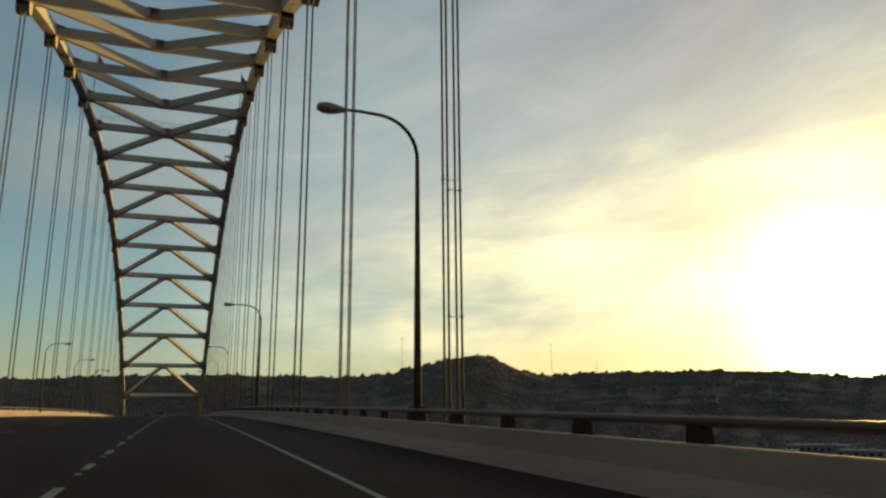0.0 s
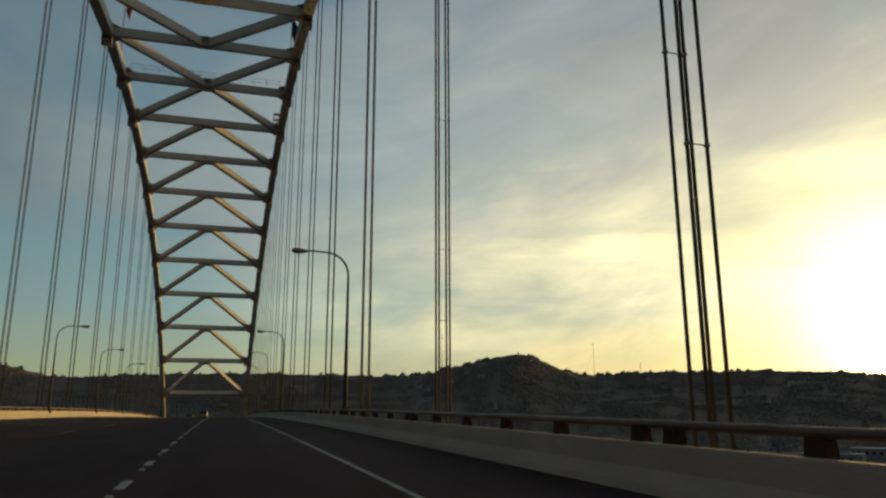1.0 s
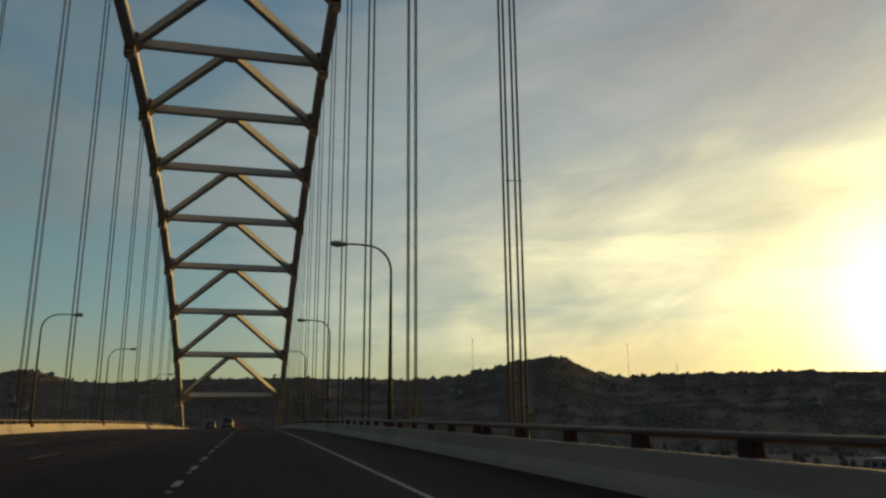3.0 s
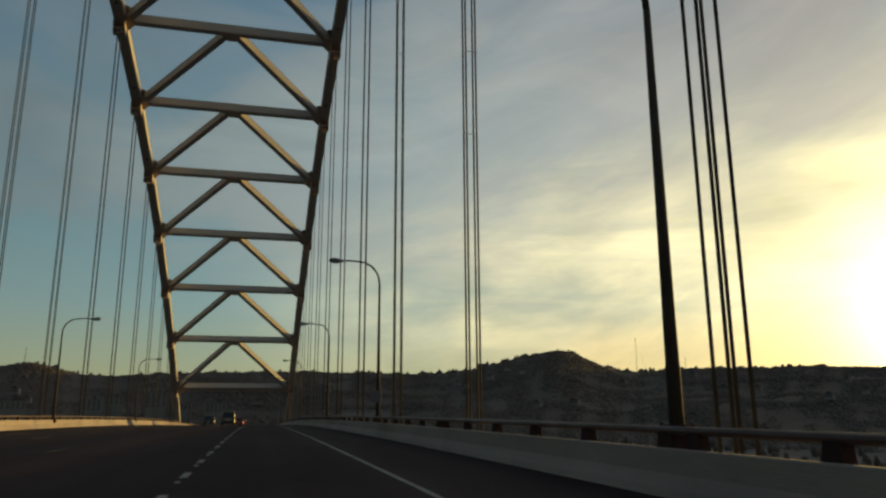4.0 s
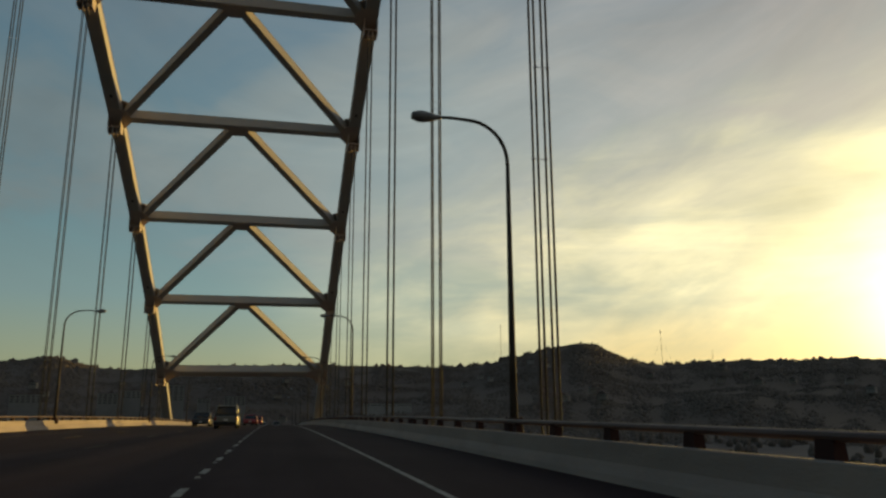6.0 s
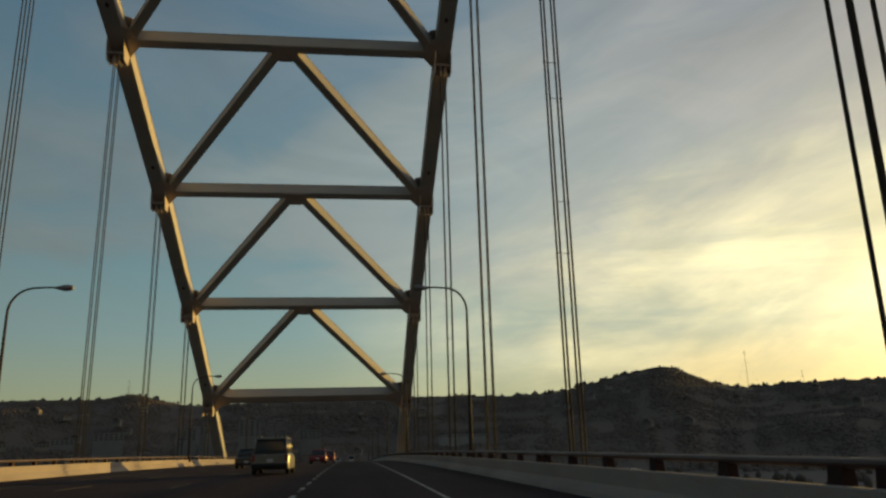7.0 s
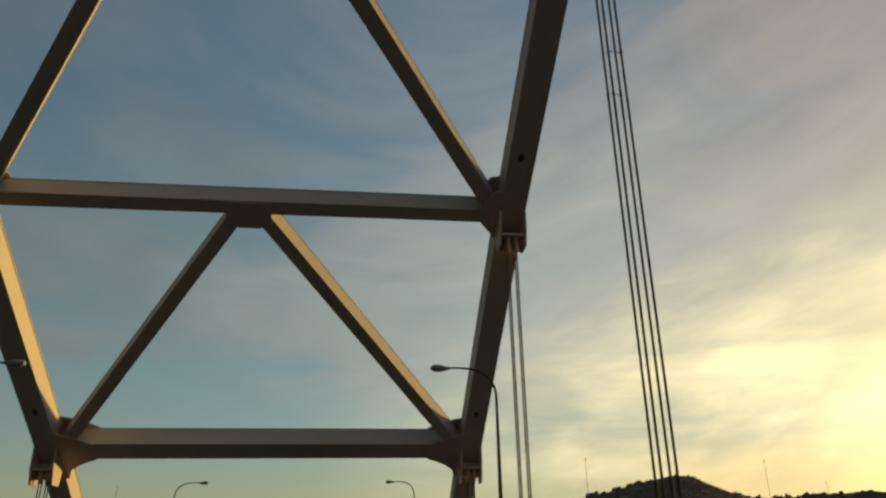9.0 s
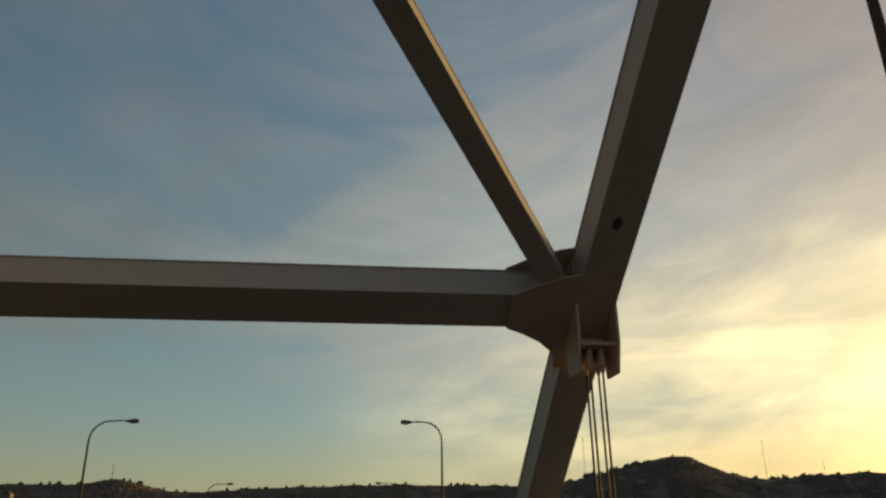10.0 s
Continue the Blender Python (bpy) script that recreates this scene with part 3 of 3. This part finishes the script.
# ---------------------------------------------------------------- small things on the arch
for s, cloth in ((-1, CLOTH_R), (1, CLOTH_B)):
    fp = thing("flagpole", Matrix.Translation((s * 12.0, CROWN, arch(CROWN) + 0.62)), "white flagpole with a drooping flag on top of the arch", "flagpole", "flagpoles on the crown")
    part("pole", tube(B(), [(0, 0, 0), (0, 0, 6), (0, 0, 12.6)], [0.10, 0.085, 0.05], 10), LAMPHEAD, fp)
    part("ball", tube(B(), [(0, 0, 12.55), (0, 0, 12.62), (0, 0, 12.72), (0, 0, 12.78)], [0.03, 0.11, 0.11, 0.03], 10), LAMPHEAD, fp)
    bm = B()
    grid = {}
    for i in range(13):                          # a flag that hangs down in folds
        for j in range(15):
            u, v = i / 12, j / 14
            w = 0.16 * math.sin(u * 9 + v * 2.5) * (0.3 + v)
            grid[i, j] = bm.verts.new((s * -0.1 + (0.10 + 1.25 * u * (1 - 0.35 * v)) * 0.75, w, 12.4 - 3.0 * v - 1.5 * u))
    for i in range(12):
        for j in range(14):
            bm.faces.new((grid[i, j], grid[i + 1, j], grid[i + 1, j + 1], grid[i, j + 1])).smooth = True
    bmesh.ops.solidify(bm, geom=bm.faces[:], thickness=0.02)
    part("flag", bm, cloth, fp, "sunlit red flag" if s < 0 else "dark flag")

bm = B()                                         # a small cage on the inner face of the rib
for z in (-0.95, 0, 0.95):
    box(bm, (0.9, 0.9, 0.06), Matrix.Translation((0, 0, z)))
for x in (-0.42, 0.42):
    for y in (-0.42, 0.42):
        box(bm, (0.06, 0.06, 1.96), Matrix.Translation((x, y, 0)))
cage = thing("inspection_cage", Matrix.Translation((10.62, -118.0, 47.2)), "small steel inspection cage on the arch rib", "inspection cage")
part("cage", bm, PLATE, cage)
part("panel", box(B(), (0.06, 0.5, 0.9), Matrix.Translation((-0.44, 0, -0.45))), LAMPHEAD, cage)
part("hook", tube(B(), [(0.4, 0, 0.9), (0.5, 0, 1.3), (0.62, 0, 1.32)], 0.04, 8), PLATE, cage)

handrail = thing("crown_handrail", frame_at(CROWN) @ Matrix.Translation((0, -0.5, 0.6)), "thin steel handrail along the top of the crown beam", "handrail")
for i in range(12):
    part("upright", tube(B(), [(-10.4 + i * 1.9, 0, 0), (-10.4 + i * 1.9, 0, 1.1)], 0.028, 6), CABLE, handrail)
for z in (0.55, 1.1):
    part("rail", tube(B(), [(-10.5, 0, z), (0, 0, z), (10.6, 0, z)], 0.028, 6), CABLE, handrail)

# ---------------------------------------------------------------- vehicles


def loft(bm, sections):
    """A closed body through cross sections of equal count."""
    rings = [[bm.verts.new(p) for p in s] for s in sections]
    k = len(rings[0])
    for a, b in zip(rings, rings[1:]):
        for i in range(k):
            bm.faces.new((a[i], a[(i + 1) % k], b[(i + 1) % k], b[i])).smooth = True
    bm.faces.new(rings[0][::-1])
    bm.faces.new(rings[-1])
    return bm


def shell(y, w, lo, hi, r):
    """A rounded cross section at y, w wide, from lo to hi."""
    h, out = w / 2, []
    for cx, cz, a0 in ((h - r, hi - r, 0), (-h + r, hi - r, 90), (-h + r * 0.6, lo + r * 0.6, 180), (h - r * 0.6, lo + r * 0.6, 270)):
        rr = r if a0 < 180 else r * 0.6
        for i in range(4):
            a = radians(a0 + 30 * i)
            out.append((cx + rr * math.cos(a), y, cz + rr * math.sin(a)))
    return out


def car(kind, m, label, paint, L, W, H, boot, group="traffic ahead"):
    """A car whose nose points to +y. boot: how far the roof stops before the tail."""
    t = thing(kind, m, label, "car", group)
    belt, floor_z = H * 0.56, 0.24
    hood = L * 0.30
    b = part("body", loft(B(), [shell(-L / 2, W * 0.90, floor_z + 0.14, belt - 0.10, 0.13), shell(-L / 2 + 0.10, W * 0.97, floor_z + 0.03, belt - 0.01, 0.11), shell(-L / 2 + 0.5, W, floor_z, belt + 0.01, 0.10),
                                shell(0, W, floor_z, belt, 0.10), shell(L / 2 - hood, W, floor_z, belt - 0.02, 0.12), shell(L / 2 - 0.35, W * 0.97, floor_z, belt - 0.16, 0.15), shell(L / 2, W * 0.82, floor_z + 0.12, belt - 0.30, 0.12)]), paint, t)
    y0, y1 = -L / 2 + boot, L / 2 - hood * 0.92
    slant = 0.22 if boot < 0.3 else 0.62
    part("roof", loft(B(), [shell(y0 + slant, W * 0.80, H - 0.10, H - 0.02, 0.035), shell(y0 + slant + 0.3, W * 0.83, H - 0.09, H, 0.04), shell(0.2, W * 0.83, H - 0.09, H, 0.04), shell(y1 - 0.75, W * 0.78, H - 0.11, H - 0.03, 0.035)]), paint, t)
    part("cabin_glass", loft(B(), [shell(y0 + 0.03, W * 0.86, belt - 0.03, belt + 0.02, 0.02), shell(y0 + slant + 0.03, W * 0.80, belt - 0.03, H - 0.07, 0.05), shell(y1 - 0.8, W * 0.79, belt - 0.03, H - 0.08, 0.05), shell(y1, W * 0.84, belt - 0.06, belt, 0.02)]), GLASS, t, "dark tinted windows")
    for s in (-1, 1):
        for f in (0.0, 0.48, 0.95):              # pillars between the windows
            yp = y0 + slant * (1 - f * 0.4) + f * (y1 - y0 - slant - 0.7)
            a, c = Vector((s * W * 0.435, yp - (0.14 if f == 0 else 0), belt)), Vector((s * W * 0.40, yp + (0.02 if f == 0 else 0), H - 0.06))
            part("pillar", tube(B(), [a, (a + c) / 2, c], 0.055, 6), paint, t)
        part("mirror", box(B(), (0.22, 0.10, 0.15), Matrix.Translation((s * (W / 2 + 0.09), y1 - 0.35, belt + 0.06)), 0.03), paint, t)
        part("tail_lamp", box(B(), (0.16, 0.10, 0.34 if boot < 0.3 else 0.17), Matrix.Translation((s * (W / 2 - 0.13), -L / 2 + 0.035, belt - 0.22)), 0.02), LIGHTR, t, "red tail lamp")
        part("handle", box(B(), (0.03, 0.20, 0.035), Matrix.Translation((s * (W / 2 + 0.005), -0.35, belt - 0.12)), 0.008), TRIM, t)
        for y in (-L / 2 + L * 0.19, L / 2 - L * 0.18):
            R = 0.36 if H > 1.6 else 0.32
            wheel = part("wheel", tube(B(), [(s * (W / 2 - 0.13), y, R), (s * (W / 2 - 0.02), y, R)], R * 0.62, 18), CHROME, t, "metal wheel rim")
            part("tyre", tube(B(), [(s * (W / 2 - 0.22), y, R), (s * (W / 2 - 0.20), y, R), (s * (W / 2 - 0.03), y, R), (s * (W / 2 - 0.012), y, R)], [R * 0.9, R, R, R * 0.9], 22), TYRE, wheel, "black tyre")
    part("bumper", box(B(), (W * 0.94, 0.16, 0.20), Matrix.Translation((0, -L / 2 - 0.02, floor_z + 0.22)), 0.05), TRIM if H > 1.6 else paint, t, "dark bumper" if H > 1.6 else "")
    part("number_plate", box(B(), (0.32, 0.02, 0.16), Matrix.Translation((0, -L / 2 - 0.015 if H > 1.6 else -L / 2 - 0.105, belt - 0.33 if H > 1.6 else floor_z + 0.27)), 0.004), PLATEW, t, "blank pale plate")
    if boot < 0.3:
        part("rear_window", box(B(), (W * 0.70, 0.02, (H - belt) * 0.62), Matrix.Translation((0, y0 + 0.115, belt + (H - belt) * 0.46)) @ Matrix.Rotation(radians(-20), 4, "X"), 0.006), GLASS, t, "dark rear window")
        for s in (-1, 1):
            part("roof_rack", tube(B(), [(s * W * 0.34, y0 + 0.4, H + 0.04), (s * W * 0.34, 0, H + 0.07), (s * W * 0.34, y1 - 0.9, H + 0.03)], 0.02, 6), TRIM, t)
    return t


def on_road(x, y):
    return Matrix.Translation((x, y, deck(y))) @ Matrix.Rotation(math.atan((deck(y + 1) - deck(y - 1)) / 2), 4, "X")


car("suv", on_road(1.15, -49.2), "dusty silver sport utility car, sunlit on one side", SILVER, 4.7, 1.9, 1.84, 0.06)
car("sedan", on_road(1.75, -7.5), "dark red saloon car driving ahead of the silver one", RED, 4.6, 1.80, 1.46, 0.95)
car("sedan", on_road(-2.55, -30.0), "dark saloon car in the next lane", BLACK, 4.6, 1.80, 1.50, 0.85)
car("sedan", on_road(2.2, 12.0), "dark red hatchback far ahead in the lane", RED, 4.2, 1.76, 1.48, 0.35)
car("van", on_road(5.4, 118.0), "white van far down the road", WHITE, 5.2, 1.95, 2.1, 0.08)
car("sedan", on_road(1.8, 96.0), "white saloon car far down the road", WHITE, 4.6, 1.80, 1.46, 0.9)
car("sedan", on_road(-1.9, 132.0), "dark saloon car far down the road", BLACK, 4.6, 1.80, 1.46, 0.9)

# ---------------------------------------------------------------- land
EYE_Y = -100.0


def bell(a, c, w, h):
    return h * math.exp(-((a - c) / w) ** 2 / 2)


def ridge(a):
    """Height angle of the ridge, in degrees, by the bearing from the bridge's axis."""
    e = 2.82 + bell(a, 36, 14, 0.05) + bell(a, 22.9, 2.7, 1.48) + bell(a, 24.4, 1.0, 0.28) + bell(a, 18.2, 1.7, 0.38) + bell(a, -15.4, 1.45, 0.58) + bell(a, 4.0, 7.0, 0.18) + bell(a, -10.3, 2.4, -0.26) + bell(a, 29.3, 1.3, -0.12)
    # the dip at 51.3 degrees is added so the low sun clears the ridge
    e += bell(a, -21, 2.6, 0.2) + 0.10 * noise.noise((a * 0.35, 2.1, 0)) + 0.06 * noise.noise((a * 1.1, 7.7, 0)) + bell(a, 33.0, 2.0, 0.14) + bell(a, 38.5, 4.5, 0.14) + bell(a, 75, 16, -0.5) + bell(a, 51.3, 2.0, -0.5)
    return max(0.8, e)


def land(a, r):
    """Height of the land at a bearing (degrees) and distance from the middle of the bridge."""
    a = (a + 180) % 360 - 180
    top = 1.5 + 2850 * math.tan(radians(ridge(a) * (1 if abs(a) < 95 else max(0.25, 1 - (abs(a) - 95) / 60))))
    f = min(1, max(0, (r - 850) / 2000))
    f = f * f * (3 - 2 * f)
    h = -54 + (top + 54) * f
    # nearly level unseen ground added behind the ridge, so its trees shade the crest
    if r > 2850:
        h -= (r - 2850) * 0.004 if r < 3300 else 1.8 + (r - 3300) * 0.05
    k = min(1, max(0, (r - 900) / 700))
    p = (r * math.sin(radians(a)) * 0.0026, r * math.cos(radians(a)) * 0.0026, 0.5)
    if r < 2850:
        h += k * (1 - f ** 3) * (34 * noise.noise(p) + 14 * noise.noise(tuple(2.7 * v for v in p)))
    return h


def spot(a, r):
    return Vector((r * math.sin(radians(a)), EYE_Y + r * math.cos(radians(a)), land(a, r)))


bm = B()
radii = [0.0, 120, 260, 400, 560, 720, 880] + [960 + 95 * i for i in range(20)] + [2850, 2980, 3150, 3300, 3600, 4200, 4750]
AZ = 240
rows_ = []
for r in radii[1:]:
    rows_.append([bm.verts.new(spot(i * 360 / AZ, r)) for i in range(AZ)])
mid_v = bm.verts.new((0, EYE_Y, -54))
for i in range(AZ):
    bm.faces.new((mid_v, rows_[0][i], rows_[0][(i + 1) % AZ]))
for a, b in zip(rows_, rows_[1:]):
    for i in range(AZ):
        bm.faces.new((a[i], b[i], b[(i + 1) % AZ], a[(i + 1) % AZ])).smooth = True
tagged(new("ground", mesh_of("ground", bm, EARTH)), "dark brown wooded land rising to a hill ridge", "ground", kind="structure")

# woods: many small tapered crowns in one mesh
rng = np.random.default_rng(4)
verts, faces = [], []


def crown(p, h, w, pointed, sunk=2.0):
    n, base = 5, len(verts)
    turn_ = rng.uniform(0, 6.28)
    levels = ((0.0, 0.8), (0.40, 0.8), (1.0, 0.10)) if pointed else ((0.0, 0.8), (0.55, 1.0), (1.0, 0.42))
    for f, q in levels:
        for i in range(n):
            a = turn_ + i * 6.2832 / n
            g = 0.5 * w * q * rng.uniform(0.72, 1.25)
            verts.append((p[0] + g * math.cos(a), p[1] + g * math.sin(a), p[2] - sunk + h * min(1.08, f * rng.uniform(0.92, 1.08))))
    for l in range(len(levels) - 1):
        for i in range(n):
            j = (i + 1) % n
            faces.append((base + l * n + i, base + l * n + j, base + (l + 1) * n + j, base + (l + 1) * n + i))
    faces.append(tuple(base + (len(levels) - 1) * n + i for i in range(n)))


for _ in range(80000):                           # the slopes
    a, r = rng.uniform(-32, 62), 2850 - 1800 * rng.random() ** 1.15
    grove = 1 + 0.5 * noise.noise((a * 0.7, r * 0.004, 3.0))
    if rng.random() < 0.13:
        crown(spot(a, r), rng.uniform(7, 10) * grove, rng.uniform(6, 9), True, 4.5)
    else:
        crown(spot(a, r), rng.uniform(5.6, 7.0) * grove, rng.uniform(10, 16), False, 4.9)
for i in range(2600):                            # the skyline
    a = -38 + 104 * i / 2600 + rng.uniform(-0.05, 0.05)
    tall = noise.noise((a * 0.9, 0.3, 9.0))
    crown(spot(a, 2850 + rng.uniform(-60, 25)), min(18 + 4 * rng.random(), max(4, rng.uniform(6, 11) + 7 * tall + (9 + bell(a, 21, 4.5, 18)) * noise.noise((a * 2.6, 5.5, 1.0)) + 10 * noise.noise((a * 8.0, 1.5, 4.0)) + (rng.uniform(5, 10) if rng.random() < 0.02 else 0))), rng.uniform(9, 16), rng.random() < 0.2)
for _ in range(20000):                           # plateau woods added behind the skyline, mostly hidden, to shade its crowns
    a, r = rng.uniform(-34, 64), rng.uniform(2870, 3290)
    crown(spot(a, r), rng.uniform(7, 9) + (r - 2870) * 0.006, rng.uniform(9, 14), False, 2.0)
for _ in range(900):                             # street trees on the flat
    a, r = rng.uniform(-40, 66), rng.uniform(330, 1100)
    p = spot(a, r)
    if abs(p.x) > 30:
        crown(p, rng.uniform(7, 14), rng.uniform(7, 12), False)
me = bpy.data.meshes.new("woods")
me.from_pydata(verts, [], faces)
me.polygons.foreach_set("use_smooth", [True] * len(faces))
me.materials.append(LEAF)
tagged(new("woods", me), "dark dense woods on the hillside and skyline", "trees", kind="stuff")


def house(p, turn_, w, d, h, wall_m, roof_m, flat, label, kind, group):
    t = thing(kind, Matrix.Translation(p) @ Matrix.Rotation(turn_, 4, "Z"), label, "building", group)
    part("wall", box(B(), (w, d, h + 3), Matrix.Translation((0, 0, h / 2 - 1.5))), wall_m, t)
    if flat:
        part("roof", box(box(B(), (w + 0.6, d + 0.6, 0.5), Matrix.Translation((0, 0, h + 0.25))), (w * 0.2, d * 0.2, 1.6), Matrix.Translation((w * 0.2, d * 0.1, h + 1.3))), roof_m, t)
    else:
        part("roof", prism(B(), [(-w * 0.56, 0), (w * 0.56, 0), (0, w * 0.34)], d * 1.1, Matrix.Translation((0, 0, h)) @ Matrix.Rotation(math.pi / 2, 4, "X")), roof_m, t)
    n = max(2, int(w // (7 if flat else 4)))
    for i in range(min(n, 7)):
        part("window", box(B(), (w / n * 0.5, 0.3, h * 0.3), Matrix.Translation((-w / 2 + (i + 0.5) * w / n, -d / 2, h * 0.6))), PANE, t)


rng = np.random.default_rng(11)
for i in range(30):                              # houses on the slopes
    a, r = rng.uniform(-26, 50), rng.uniform(1250, 2300)
    w = rng.uniform(11, 20)
    house(spot(a, r) + Vector((0, 0, 8.5)), rng.uniform(-0.6, 0.6) - radians(a), w, rng.uniform(9, 13), rng.uniform(6, 10), WALL_A, ROOF_A, False, "pale house with a pitched roof among the trees", "house", "houses on the hillside")
for i in range(34):                              # sheds and blocks on the flat
    a, r = rng.uniform(-34, 62), rng.uniform(380, 1050)
    p = spot(a, r)
    if abs(p.x) < 60:
        continue
    w, d, h = rng.uniform(28, 70), rng.uniform(22, 45), rng.uniform(7, 15)
    house(p, rng.uniform(-0.3, 0.3) - radians(a), w, d, h, WALL_B, ROOF_B, True, "low warehouse with a pale flat roof", "warehouse", "warehouses below the bridge")

def block(a, r, wide, top, deep=26.0, storeys=3, wall_m=WALL_D, label="pale grey office block with rows of windows"):
    """A far flat-roofed building that spans some degrees and reaches a height angle."""
    p = spot(a, r)
    w, h = 2 * r * math.tan(radians(wide / 2)), 3.0 + r * math.tan(radians(top)) - p.z
    t = thing("office_block", Matrix.Translation(p) @ Matrix.Rotation(-radians(a), 4, "Z"), label, "building", "buildings at the foot of the hills")
    part("wall", box(B(), (w, deep, h + 8), Matrix.Translation((0, 0, h / 2 - 4))), wall_m, t)
    part("roof", box(box(B(), (w + 0.8, deep + 0.8, 0.9), Matrix.Translation((0, 0, h + 0.45))), (w * 0.18, deep * 0.4, 3.0), Matrix.Translation((w * 0.15, 0, h + 2.3))), ROOF_A, t)
    n = max(3, int(w // 7))
    pane = mesh_of("window", box(B(), (w / n * 0.62, 0.3, 1.7)), PANE)
    for f in range(storeys):
        for i in range(n):
            share("window", pane, t, Matrix.Translation((-w / 2 + (i + 0.5) * w / n, -deep / 2, h - 3.2 - 4.0 * f)))


for a, r, wide, top, storeys in ((8.65, 1500, 3.7, 0.26, 1), (-16.6, 1350, 1.9, 0.95, 3), (-11.5, 1300, 1.3, 1.05, 4), (-10.0, 1420, 1.3, 1.24, 3), (-7.15, 1250, 1.5, 1.65, 6), (-2.8, 1400, 1.5, 0.85, 4), (-5.0, 1500, 0.9, 0.7, 2), (-19.5, 1500, 1.4, 0.55, 2)):
    block(a, r, wide, top, storeys=storeys, **(dict(wall_m=ROOF_B, label="long low pale building below the hillside") if storeys == 1 else {}))
rng = np.random.default_rng(23)
for a, r in ((41.8, 1750), (43.1, 1600), (44.0, 1980), (45.2, 1700), (46.5, 1850), (47.9, 1650), (14.6, 1900), (15.8, 2000), (16.6, 1880), (18.4, 1950), (19.7, 2050), (21.0, 1900)):
    house(spot(a, r) + Vector((0, 0, 8)), rng.uniform(-0.5, 0.5) - radians(a), rng.uniform(11, 17), 10, rng.uniform(6, 9), WALL_C, ROOF_A, False, "pale house with a pitched roof on the slope", "house", "houses on the hillside")

for a, r, h in ((29.45, 2860, 140.0), (17.35, 2860, 148.0), (-15.75, 2860, 62.0), (33.0, 2870, 48.0)):
    p = spot(a, r)
    t = thing("radio_mast", Matrix.Translation(p), "thin steel radio mast on the ridge", "radio mast", "radio masts")
    part("shaft", tube(B(), [(0, 0, -5), (0, 0, h * 0.6), (0, 0, h)], [0.9, 0.75, 0.4], 6), MAST, t)
    part("antenna", tube(B(), [(0, 0, h * 0.90), (0, 0, h * 0.97)], 1.5, 6), MAST, t)
    for q in range(3):
        e = Vector((math.cos(q * 2.094), math.sin(q * 2.094), 0)) * h * 0.35
        part("guy_wire", tube(B(), [Vector((0, 0, h * 0.8)), e * 0.5 + Vector((0, 0, h * 0.4)), e - Vector((0, 0, 12))], 0.12, 4), MAST, t)
